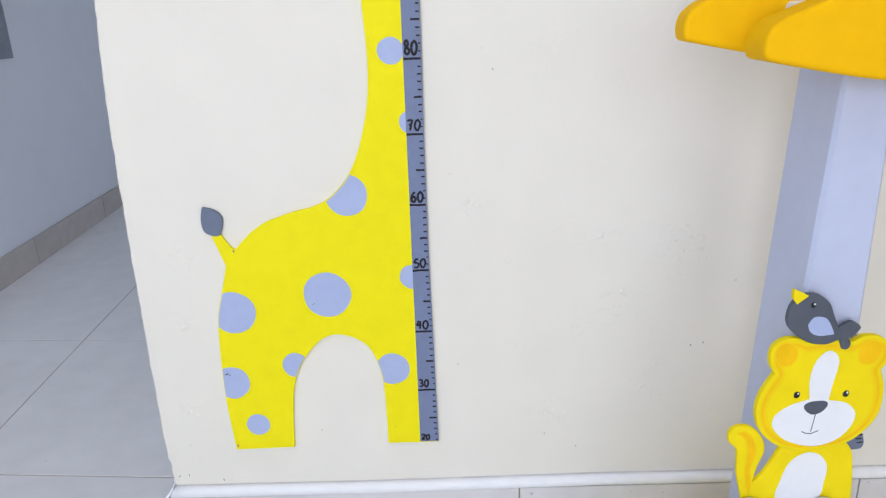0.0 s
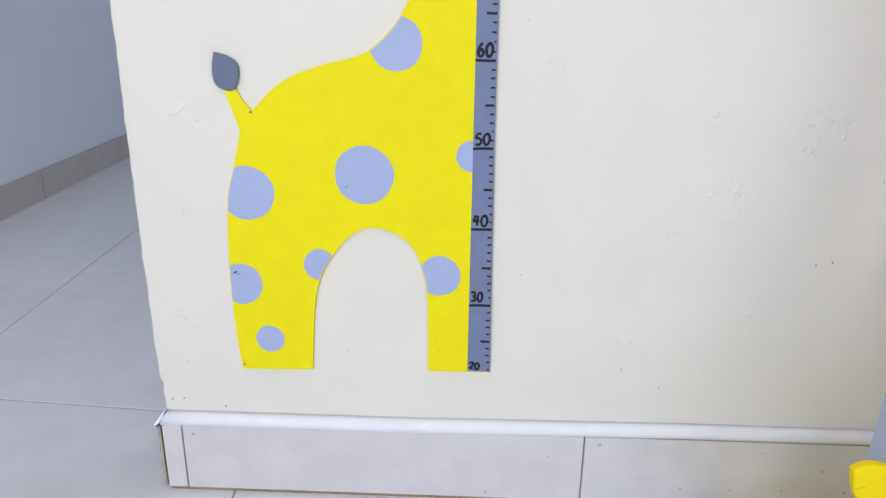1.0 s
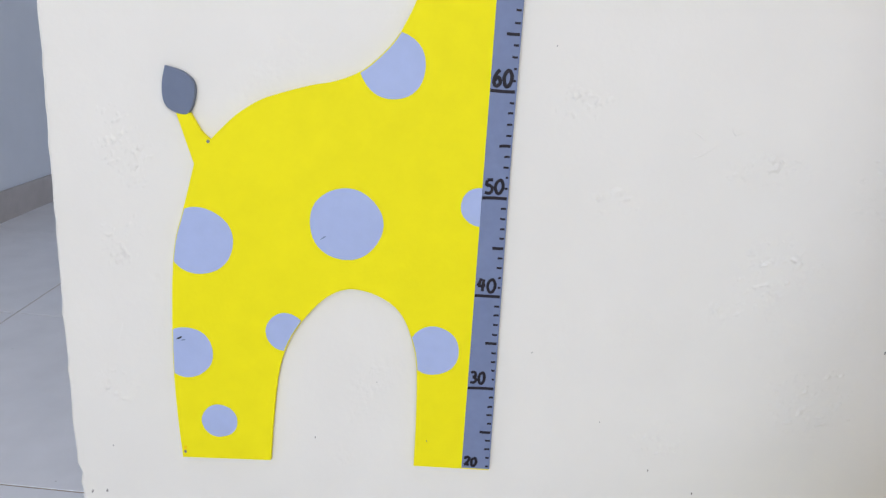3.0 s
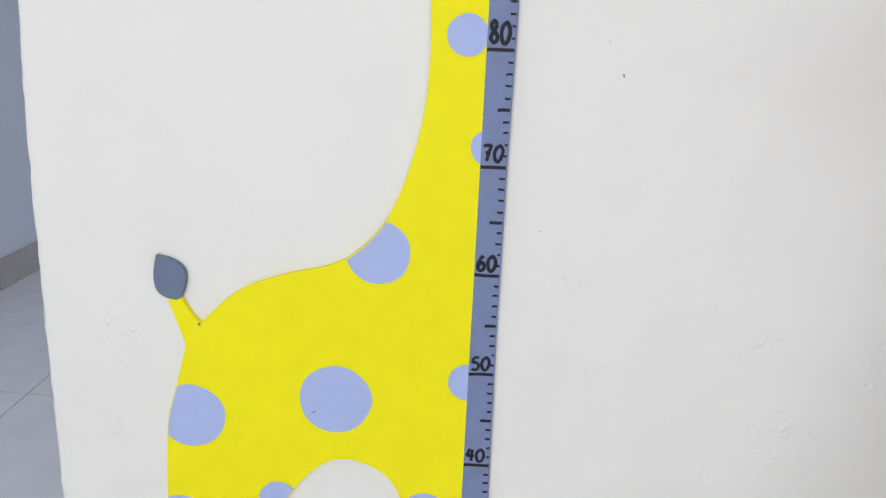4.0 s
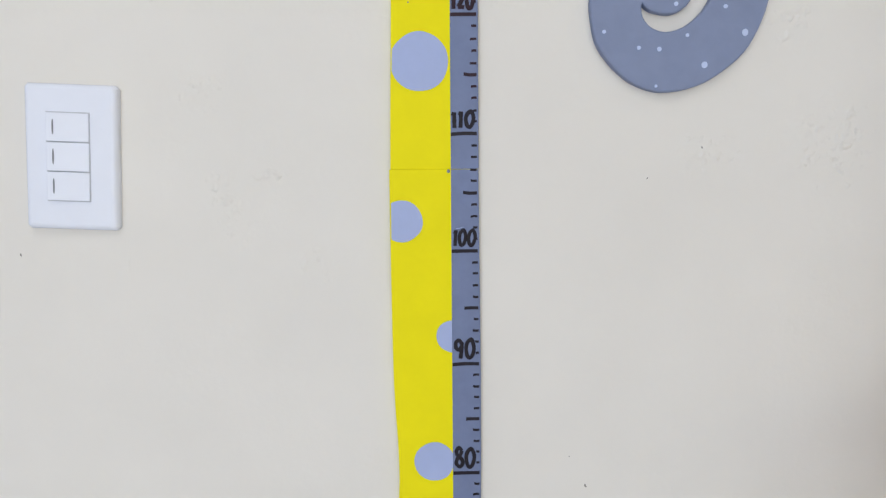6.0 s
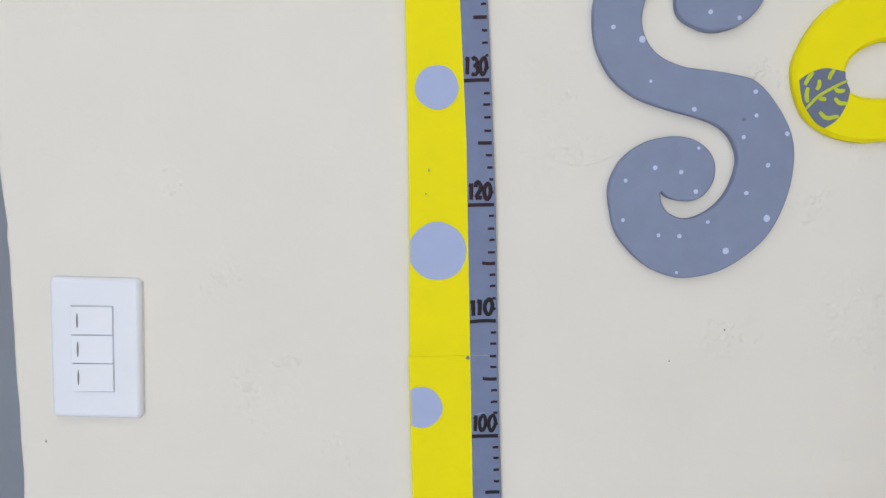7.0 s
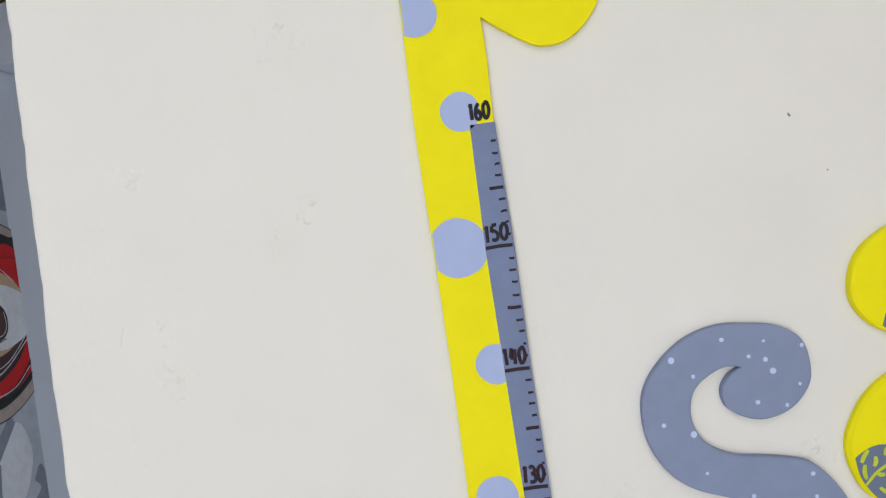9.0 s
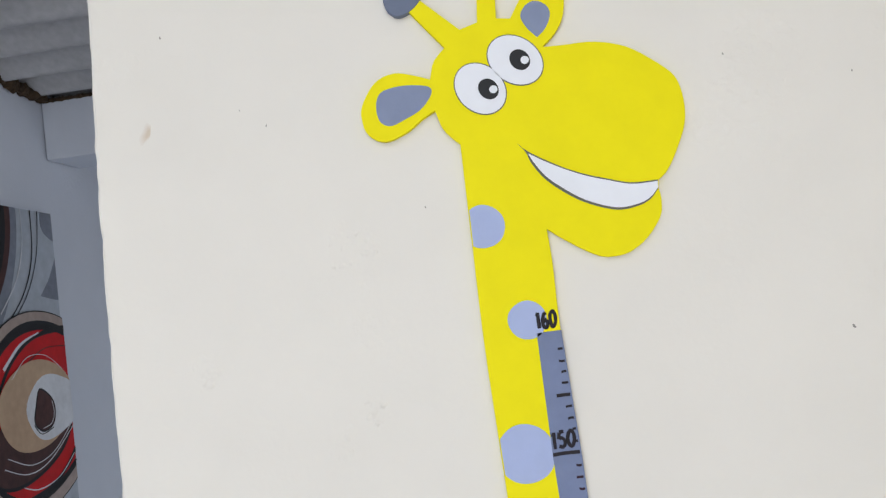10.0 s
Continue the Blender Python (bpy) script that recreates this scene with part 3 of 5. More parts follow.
BACK = [(-0.2564, 0.5375), (-0.2326, 0.5613), (-0.2089, 0.5772), (-0.1851, 0.5861), (-0.1624, 0.5931), (-0.1406, 0.5980), (-0.1178, 0.6078), (-0.0988, 0.6238),
        (-0.0828, 0.6438), (-0.0678, 0.6758), (-0.0568, 0.7118), (-0.0498, 0.7468), (-0.0468, 0.7838), (-0.0468, 0.8188), (-0.0498, 0.8788), (-0.0508, 0.9588), (-0.0510, 1.0703)]
STRIP_RIGHT = [(0.0245, 1.0703), (0.0262, 0.8988), (0.0262, 0.7988), (0.0254, 0.6988), (0.0257, 0.5988), (0.0257, 0.5404), (0.0277, 0.4015), (0.0307, 0.2050)]
ARCH = [(-0.0495, 0.2050), (-0.0495, 0.2536), (-0.0515, 0.3142), (-0.0574, 0.3459), (-0.0693, 0.3737), (-0.0891, 0.3906), (-0.1178, 0.3985), (-0.1416, 0.3906),
        (-0.1633, 0.3687), (-0.1812, 0.3400), (-0.1921, 0.3052), (-0.1980, 0.2496), (-0.2010, 0.2020)]
RUMP = [(-0.2940, 0.2000), (-0.2980, 0.2526), (-0.3000, 0.3082), (-0.2990, 0.3608), (-0.2970, 0.4025), (-0.2930, 0.4372), (-0.2841, 0.4690), (-0.2722, 0.5137)]
LOWER = curve(*TAIL_STUB, BACK, [BACK[-1], STRIP_RIGHT[0]], STRIP_RIGHT, [STRIP_RIGHT[-1], ARCH[0]], ARCH, [ARCH[-1], RUMP[0]], RUMP)

NECK_LEFT = [(-0.0500, 1.0703), (-0.0492, 1.1202), (-0.0475, 1.2004), (-0.0464, 1.3007), (-0.0467, 1.4010), (-0.0486, 1.5014), (-0.0510, 1.6017), (-0.0503, 1.7020), (-0.0496, 1.7772)]
CHEEK = [(-0.0496, 1.7772), (-0.0566, 1.7842), (-0.0636, 1.7942), (-0.0676, 1.8092)]
EAR_LEFT = [(-0.0676, 1.8092), (-0.0796, 1.8032), (-0.0956, 1.7932), (-0.1146, 1.7882), (-0.1286, 1.7962), (-0.1326, 1.8102), (-0.1306, 1.8232), (-0.1176, 1.8412),
            (-0.0996, 1.8472), (-0.0806, 1.8422), (-0.0686, 1.8372)]
BROW = [(-0.0686, 1.8372), (-0.0636, 1.8522), (-0.0526, 1.8632)]
HORN_LEFT = [(-0.0526, 1.8632), (-0.0796, 1.8992)], [(-0.0796, 1.8992), (-0.0686, 1.9082)], [(-0.0686, 1.9082), (-0.0376, 1.8772)]
CROWN = [(-0.0376, 1.8772), (-0.0216, 1.8812)], [(-0.0216, 1.8812), (-0.0166, 1.9272)], [(-0.0166, 1.9272), (-0.0016, 1.9252)], [(-0.0016, 1.9252), (-0.0046, 1.8822)], [(-0.0046, 1.8822), (0.0074, 1.8802)]
EAR_RIGHT = [(0.0074, 1.8802), (0.0174, 1.8952), (0.0284, 1.9062), (0.0434, 1.9132), (0.0534, 1.9062), (0.0554, 1.8922), (0.0524, 1.8752), (0.0434, 1.8612), (0.0314, 1.8512)]
MUZZLE = [(0.0314, 1.8512), (0.0504, 1.8502), (0.0754, 1.8492), (0.1014, 1.8412), (0.1224, 1.8262), (0.1384, 1.8102), (0.1434, 1.7922), (0.1424, 1.7712), (0.1345, 1.7511), (0.1226, 1.7311), (0.1136, 1.7230)]
CHIN = [(0.1126, 1.7160), (0.1136, 1.7060), (0.1107, 1.6919), (0.0968, 1.6749), (0.0798, 1.6649), (0.0618, 1.6639), (0.0478, 1.6699), (0.0287, 1.6829), (0.0147, 1.6940)]
NECK_RIGHT = [(0.0147, 1.6940), (0.0158, 1.6619), (0.0150, 1.6067), (0.0184, 1.5014), (0.0193, 1.4010), (0.0221, 1.3007), (0.0245, 1.2004), (0.0248, 1.0703)]
UPPER = curve(NECK_LEFT, CHEEK, EAR_LEFT, BROW, *HORN_LEFT, *CROWN, EAR_RIGHT, MUZZLE, [MUZZLE[-1], CHIN[0]], CHIN, NECK_RIGHT,
              [NECK_RIGHT[-1], NECK_LEFT[0]])


def strip_left(z):
    return 0.0015 if z < 1.25 else 0.0015 - 0.0070 * min(1, (z - 1.25) / 0.25)


def strip_right(z):
    pts = sorted([(p[1], p[0]) for p in STRIP_RIGHT + NECK_RIGHT])
    for (z0, x0), (z1, x1) in zip(pts, pts[1:]):
        if z0 <= z <= z1 and z1 > z0:
            return x0 + (x1 - x0) * (z - z0) / (z1 - z0)
    return 0.02


# pen strokes of handwritten digits in a box one wide and one high
STROKES = {"0": [[(0.55, 0.98), (0.18, 0.80), (0.04, 0.45), (0.22, 0.06), (0.58, 0.03), (0.90, 0.35), (0.92, 0.70), (0.66, 0.97), (0.42, 0.93)]],
           "1": [[(0.25, 0.78), (0.60, 1.0)], [(0.60, 1.0), (0.56, 0.5), (0.54, 0.0)]],
           "2": [[(0.10, 0.72), (0.22, 0.94), (0.55, 1.0), (0.82, 0.82), (0.72, 0.52), (0.38, 0.22), (0.08, 0.03)], [(0.08, 0.03), (0.50, 0.06), (0.95, 0.02)]],
           "3": [[(0.10, 0.90), (0.45, 1.0), (0.82, 0.86), (0.74, 0.62), (0.38, 0.53)], [(0.38, 0.53), (0.78, 0.46), (0.92, 0.24), (0.62, 0.03), (0.10, 0.08)]],
           "4": [[(0.42, 1.0), (0.20, 0.62), (0.05, 0.40)], [(0.05, 0.40), (0.50, 0.42), (0.98, 0.44)], [(0.80, 0.92), (0.72, 0.45), (0.66, 0.0)]],
           "5": [[(0.90, 0.97), (0.55, 0.96), (0.24, 0.93)], [(0.24, 0.93), (0.18, 0.72), (0.14, 0.52)], [(0.14, 0.52), (0.48, 0.60), (0.86, 0.44), (0.84, 0.16), (0.50, 0.01), (0.06, 0.08)]],
           "6": [[(0.78, 0.98), (0.38, 0.80), (0.10, 0.42), (0.18, 0.10), (0.52, 0.01), (0.86, 0.18), (0.80, 0.44), (0.50, 0.53), (0.16, 0.34)]],
           "7": [[(0.06, 0.92), (0.50, 0.96), (0.95, 0.97)], [(0.95, 0.97), (0.66, 0.50), (0.46, 0.0)], [(0.30, 0.50), (0.86, 0.54)]],
           "8": [[(0.80, 0.86), (0.48, 1.0), (0.18, 0.82), (0.34, 0.60), (0.72, 0.42), (0.86, 0.18), (0.50, 0.01), (0.12, 0.16), (0.26, 0.42), (0.66, 0.62), (0.82, 0.84)]],
           "9": [[(0.86, 0.80), (0.54, 1.0), (0.16, 0.84), (0.18, 0.58), (0.52, 0.48), (0.84, 0.68), (0.86, 0.88)], [(0.86, 0.88), (0.80, 0.45), (0.66, 0.0)]]}


def number_mesh(text, width, height, pen):
    """Digits drawn with a round-tipped marker: flat ridges of ink."""
    data = bpy.data.curves.new("digits", "CURVE")
    data.dimensions, data.bevel_depth, data.bevel_resolution, data.use_fill_caps = "3D", pen, 2, True
    widths = [0.42 if c == "1" else 1.0 for c in text]
    unit = (width - 2 * pen) / (sum(widths) + 0.28 * (len(text) - 1))
    left = pen
    for c, w in zip(text, widths):
        lean, drop = random.uniform(-0.05, 0.08), random.uniform(-0.03, 0.05) * height
        for run in STROKES[c]:
            shaky = [(x + random.uniform(-0.03, 0.03), y + random.uniform(-0.02, 0.02)) for x, y in run]
            pts = curve(shaky, steps=6)
            sp = data.splines.new("POLY")
            sp.points.add(len(pts) - 1)
            for q, (x, y) in zip(sp.points, pts):
                if c == "1":
                    x = (x - 0.22) / 0.9
                q.co = (left + x * unit * w + lean * y * unit, 0.0, pen + drop + y * (height - 2 * pen), 1)
                q.radius = random.uniform(0.92, 1.08)
        left += unit * (w + 0.28)
    tmp = new("digits", data)
    bpy.context.view_layer.update()
    me = bpy.data.meshes.new_from_object(tmp.evaluated_get(bpy.context.evaluated_depsgraph_get()))
    bpy.data.objects.remove(tmp)
    for v in me.vertices:
        v.co.y *= 0.22
    me.name = "number"
    return me


def build_height_chart():
    top = empty("height_chart", "yellow spotted giraffe height chart of painted board on the wall", "height chart")
    lower = part("lower_board", slab(LOWER, 0.0005, BOARD, 0.0006), M_YELLOW, top, "yellow giraffe body and legs cut from board")
    upper = part("upper_board", slab(UPPER, 0.0005, BOARD, 0.0006), M_YELLOW, top, "yellow giraffe neck and head cut from board")
    # spots cut off by the board's edge and the ruler strip
    spots = [(lower, LOWER, s) for s in ((-0.127, 0.464, 0.0355), (-0.270, 0.439, 0.0335), (-0.286, 0.321, 0.0272), (-0.254, 0.2455, 0.0185), (-0.185, 0.349, 0.0203),
                                         (-0.036, 0.338, 0.0262), (0.001, 0.489, 0.0188), (-0.088, 0.615, 0.0302), (-0.015, 0.811, 0.0178), (0.008, 0.716, 0.0158),
                                         (0.002, 0.925, 0.0142), (-0.041, 1.026, 0.0180))]
    spots += [(upper, UPPER, s) for s in ((-0.0245, 1.160, 0.0245), (-0.022, 1.295, 0.0180), (-0.009, 1.407, 0.0170), (-0.028, 1.507, 0.0250), (-0.012, 1.619, 0.0165),
                                          (-0.039, 1.703, 0.0187))]
    for board, outline, (x, z, r) in spots:
        _, inner = inset(outline, 0.0010)
        shape = clip(inner, ellipse(x, z, r, r, 0, 44, 0.018))
        if z < 1.6:
            shape = clip(shape, [(-1, -1), (strip_left(z), -1), (strip_left(z), 3), (-1, 3)])
        part("spot", paint(shape, BOARD), M_SPOT, board, "lavender blue painted spot")
    # ruler strip, on both boards
    for board, z0, z1 in ((lower, 0.2065, 1.0700), (upper, 1.0704, 1.6072)):
        zs = [z0 + (z1 - z0) * i / 30 for i in range(31)]
        poly = [(strip_left(z), z) for z in zs] + [(strip_right(z) + 0.0005, z) for z in reversed(zs)]
        part("ruler_strip", slab(poly, 0.0012, BOARD + 0.0005, 0.0005), M_RULE, board, "slate blue ruler strip")

    def bar(name, parent, x0, x1, z, h, material):
        lean = random.uniform(-0.0005, 0.0005)
        poly = curve([(x0, z - h / 2 + lean), ((x0 + x1) / 2, z - h / 2 - lean * 0.6), (x1, z - h / 2)], [(x1, z - h / 2), (x1, z + h / 2)],
                     [(x1, z + h / 2), ((x0 + x1) / 2, z + h / 2 - lean * 0.6), (x0, z + h / 2 + lean)], [(x0, z + h / 2 + lean), (x0, z - h / 2 + lean)], steps=3)
        part(name, paint(poly, BOARD + 0.0006, thick=0.0003), material, parent)

    DRIFT = {50: -0.0014, 60: -0.0018, 70: -0.001, 120: -0.002, 140: 0.0005, 150: 0.0042, 160: 0.0012}  # the hand-drawn scale wanders
    high = {80: 0.021, 90: 0.020, 70: 0.0175, 60: 0.018, 50: 0.0165, 40: 0.0165, 30: 0.0155, 20: 0.0125}
    for cm in range(20, 161):
        z = cm / 100 + DRIFT.get(cm // 10 * 10, 0) * (1 - cm % 10 / 10) + DRIFT.get(cm // 10 * 10 + 10, 0) * (cm % 10 / 10)
        board = lower if z < 1.07 else upper
        ink = M_INK_RED if cm > 112 and cm < 150 else M_INK
        r, l = strip_right(z) - 0.001, strip_left(z)
        if cm % 10 == 0:
            if cm not in (20, 160):
                bar("ten_mark", board, l + 0.0002, r, z, 0.0030, ink)
            w = 0.0208 if cm < 100 else 0.0212
            w = 0.018 if cm in (20, 30) else w
            w = min(w, r - l - 0.001)
            h = high.get(cm, 0.0165)
            me = number_mesh(str(cm), w, h, 0.0017 if cm in (80, 90, 60, 110, 120) else 0.0015)
            me.materials.clear()
            me.materials.append(ink)
            ob = new("number", me)
            ob.parent = board
            base = {20: z + 0.0085, 160: 1.6092}.get(cm, z + 0.0032)
            ob.matrix_local = pose(l + 0.0005, -BOARD - 0.0007, base, 0, random.uniform(-2, 2), 0)
            tagged(ob, "handwritten number " + str(cm))
        elif cm % 5 == 0:
            bar("five_mark", board, r - random.uniform(0.0105, 0.0125), r, z, 0.0028, ink)
        elif z < 1.601:
            short = 0.002 if cm % 10 in (1, 2) else 0.0
            bar("centimetre_mark", board, r - random.uniform(0.0042, 0.0058) + short, r, z + random.uniform(-0.0006, 0.0006), 0.0020, ink)
    # tail tuft and horn tip
    tuft = curve([(-0.2958, 0.6028), (-0.2990, 0.5881), (-0.2990, 0.5742), (-0.2950, 0.5653), (-0.2851, 0.5603), (-0.2752, 0.5613), (-0.2693, 0.5772), (-0.2703, 0.5901), (-0.2808, 0.5988), (-0.2958, 0.6028)])
    part("tail_tuft", slab(tuft, 0.0005, BOARD + 0.0008, 0.0009), M_TAIL, top, "dark slate blue leaf-shaped tail tip")
    knob = curve([(-0.1006, 1.9162), (-0.0996, 1.9052), (-0.0916, 1.8972), (-0.0796, 1.8992), (-0.0686, 1.9092), (-0.0716, 1.9232), (-0.0836, 1.9322), (-0.0936, 1.9282)], closed=True)
    part("horn_tip", slab(knob, 0.0005, BOARD + 0.0008, 0.0009), M_TAIL, top, "dark slate blue rounded horn tip")
    part("horn_tip", slab(ellipse(-0.006, 1.936, 0.016, 0.018), 0.0005, BOARD + 0.0008, 0.0009), M_TAIL, top, "dark slate blue rounded horn tip")
    # face
    ear = curve([(-0.1186, 1.8192), (-0.1146, 1.8302), (-0.1046, 1.8342), (-0.0896, 1.8347), (-0.0716, 1.8312), (-0.0691, 1.8242), (-0.0796, 1.8122), (-0.0946, 1.8052), (-0.1076, 1.8012), (-0.1166, 1.8062)], closed=True)
    part("inner_ear", paint(ear, BOARD), M_LETTER, upper, "grey inner ear")
    ear = curve([(0.0284, 1.8602), (0.0214, 1.8682), (0.0164, 1.8792), (0.0194, 1.8872), (0.0264, 1.8917), (0.0334, 1.8912), (0.0404, 1.8852), (0.0414, 1.8772), (0.0364, 1.8672), (0.0284, 1.8602)])
    part("inner_ear", paint(ear, BOARD), M_LETTER, upper, "grey inner ear")
    for cx, cz, rx, rz, turn, px, pz in ((-0.0262, 1.8225, 0.0255, 0.0205, -52, -0.0192, 1.821), (0.0068, 1.843, 0.0265, 0.0205, -42, 0.0108, 1.8425)):
        part("eye_outline", paint(ellipse(cx, cz, rx, rz, turn), BOARD), M_OUTLINE, upper)
        part("eye", paint(ellipse(cx, cz, rx - 0.0009, rz - 0.0009, turn), BOARD + 0.0004), M_WHITE, upper, "white painted eye")
        part("pupil", paint(ellipse(px, pz, 0.0098, 0.0082, -55), BOARD + 0.0008), M_BLACK, upper, "black painted pupil")
        part("eye_glint", paint(ellipse(px + 0.0042, pz - 0.001, 0.0036, 0.0034), BOARD + 0.0012), M_WHITE, upper)
    lip = [(-0.0006, 1.7702), (0.0064, 1.7632), (0.0195, 1.7541), (0.0365, 1.7441), (0.0535, 1.7361), (0.0706, 1.7301), (0.0906, 1.7240), (0.1126, 1.7235)]
    low = [(0.1121, 1.7160), (0.1046, 1.7080), (0.0937, 1.7035), (0.0757, 1.7025), (0.0536, 1.7105), (0.0366, 1.7210), (0.0195, 1.7361), (0.0095, 1.7511), (0.0054, 1.7622), (-0.0006, 1.7702)]
    part("mouth_outline", paint(curve(lip, [lip[-1], low[0]], low), BOARD), M_OUTLINE, upper)
    lip = [(0.0072, 1.7607), (0.0195, 1.7526), (0.0365, 1.7428), (0.0535, 1.7348), (0.0706, 1.7288), (0.0906, 1.7227), (0.1123, 1.7223)]
    low = [(0.1121, 1.7170), (0.1046, 1.7095), (0.0936, 1.7052), (0.0757, 1.7045), (0.0536, 1.7128), (0.0376, 1.7232), (0.0210, 1.7378), (0.0115, 1.7516), (0.0072, 1.7607)]
    part("teeth", paint(curve(lip, [lip[-1], low[0]], low), BOARD + 0.0004), M_WHITE, upper, "white painted smile")
    # scuffs and chips of the paint
    for x, z, w, h, lean, m in ((-0.2925, 0.3365, 0.0030, 0.0009, 28, M_BLACK), (-0.2885, 0.3345, 0.0022, 0.0005, 10, M_RULE), (-0.1487, 0.4497, 0.0030, 0.0006, 35, M_RULE), (-0.2905, 0.2120, 0.0016, 0.0020, 0, M_SHADE),
                                (-0.0370, 0.2360, 0.0005, 0.0009, 0, M_SLOT), (-0.0300, 1.2275, 0.0005, 0.0016, 5, M_SLOT), (-0.0330, 1.2080, 0.0005, 0.0009, 0, M_SLOT), (0.0090, 1.0200, 0.0040, 0.0003, 12, M_SPOT)):
        part("scuff", paint(ellipse(x, z, w, h, lean, 14, 0.3), BOARD + 0.0008, thick=0.0002), m, top)
    # fixing nails
    for x, z in ((-0.258, 0.536), (-0.0005, 1.0685), (-0.291, 0.207)):
        bm = bmesh.new()
        bmesh.ops.create_uvsphere(bm, u_segments=10, v_segments=6, radius=0.0016)
        for v in bm.verts:
            v.co = Vector((x + v.co.x, -BOARD - 0.0002 + v.co.y * 0.5, z + v.co.z))
        part("nail", bm, M_SLOT, top, "small steel nail head")


build_height_chart()

# ---- letters on the wall ----
LET = 0.0085


def spread(pts, k=1.0042):
    """Letter outlines grown a little about the chart's middle."""
    return [(-0.01 + (x + 0.01) * k, 1.32 + (z - 1.32) * k) for x, z in pts]


S_UPPER = [(0.1892, 1.3799), (0.1791, 1.3739), (0.1720, 1.3627), (0.1741, 1.3486), (0.1852, 1.3395), (0.2014, 1.3344), (0.2196, 1.3374), (0.2338, 1.3465), (0.2439, 1.3607),
           (0.2459, 1.3759), (0.2429, 1.3931), (0.2338, 1.4042), (0.2196, 1.4113), (0.2014, 1.4143), (0.1811, 1.4164), (0.1599, 1.4133), (0.1386, 1.4032), (0.1194, 1.3860),
           (0.1083, 1.3678), (0.1052, 1.3476), (0.1083, 1.3233), (0.1204, 1.3000), (0.1397, 1.2838), (0.1650, 1.2737), (0.1892, 1.2666), (0.2064, 1.2595), (0.2176, 1.2494),
           (0.2237, 1.2332), (0.2206, 1.2160), (0.2125, 1.2008), (0.1984, 1.1887), (0.1822, 1.1836), (0.1690, 1.1877), (0.1619, 1.1968), (0.1609, 1.2069)]
S_LOWER = [(0.1609, 1.2069), (0.1680, 1.2008), (0.1832, 1.1978), (0.1953, 1.2018), (0.2044, 1.2140), (0.2054, 1.2291), (0.1984, 1.2413), (0.1852, 1.2494), (0.1680, 1.2514),
           (0.1467, 1.2464), (0.1285, 1.2332), (0.1184, 1.2130), (0.1194, 1.1917), (0.1255, 1.1705), (0.1427, 1.1502), (0.1599, 1.1391), (0.1811, 1.1340), (0.2095, 1.1391),
           (0.2338, 1.1532), (0.2520, 1.1715), (0.2651, 1.1998), (0.2702, 1.2291), (0.2672, 1.2524), (0.2550, 1.2757), (0.2388, 1.2939), (0.2216, 1.3000), (0.2004, 1.3040),
           (0.1801, 1.3071), (0.1629, 1.3142), (0.1518, 1.3243), (0.1457, 1.3384), (0.1457, 1.3526), (0.1508, 1.3658), (0.1619, 1.3749), (0.1761, 1.3809), (0.1892, 1.3799)]
S_DOTS = [(0.1761, 1.4042), (0.2095, 1.3992), (0.1336, 1.3921), (0.1498, 1.3769), (0.1963, 1.3880), (0.2095, 1.3840), (0.2145, 1.3739), (0.2398, 1.3921), (0.2348, 1.3607),
          (0.1994, 1.3496), (0.2226, 1.3445), (0.1214, 1.3395), (0.1447, 1.3293), (0.1518, 1.2959), (0.1872, 1.2727), (0.2368, 1.2858), (0.2378, 1.2666), (0.2277, 1.2636),
          (0.2277, 1.2494), (0.2631, 1.2514), (0.2479, 1.2261), (0.2307, 1.2038), (0.2479, 1.1826), (0.1913, 1.2413), (0.1558, 1.2261), (0.1771, 1.2221), (0.1316, 1.2160),
          (0.1892, 1.2059), (0.1295, 1.1836), (0.1589, 1.1705), (0.1761, 1.1694), (0.1994, 1.1806), (0.2145, 1.1563), (0.1741, 1.1391)]


def build_letter_s():
    top = empty("letter_s", "grey-blue wooden curly letter with small white dots", "wall letter", "letters on the wall")
    outline = curve(spread(S_UPPER), spread(S_LOWER), steps=4)
    part("letter_board", slab(outline, 0.0005, LET, 0.002), M_LETTER, top)
    for i, (x, z) in enumerate(spread(S_DOTS)):
        r = (0.0026 if i in (2, 6, 12, 22, 32) else random.choice((0.0013, 0.0016, 0.0019)))
        part("dot", paint(ellipse(x, z, r, r * random.uniform(0.9108, 1.1502), 0, 12), LET, thick=0.0004), M_TAIL if i == 17 else M_DOT, top)


def leaf(parent, outline, vein, side_veins, holder):
    """A dark monstera leaf with yellow veins, painted on a letter."""
    low = lambda pts: [(x - 0.001, z - 0.0060) for x, z in pts] if holder else pts
    part("leaf", paint(low(outline), LET), M_TAIL, parent, "dark slate blue painted leaf")
    for run in (vein, *side_veins):
        a, b, c = low(run)
        w = 0.0011 if run is vein else 0.0015
        left, right = [], []
        pts = curve([a, b, c], steps=5)
        for i, p in enumerate(pts):
            q0, q1 = pts[max(0, i - 1)], pts[min(len(pts) - 1, i + 1)]
            d = Vector((q1[0] - q0[0], q1[1] - q0[1])).normalized()
            k = w * (0.55 + 0.6 * math.sin(math.pi * (0.12 + 0.76 * i / (len(pts) - 1))))
            left.append((p[0] - d.y * k, p[1] + d.x * k))
            right.append((p[0] + d.y * k, p[1] - d.x * k))
        part("leaf_vein", paint(left + right[::-1], LET + 0.0005, thick=0.0003), M_LEAFVEIN, parent)


M_LEAFVEIN = mat("lime_yellow_paint", (0.50, 0.58, 0.03), 0.45, 0.05, 60, 8, 0.05, 200)


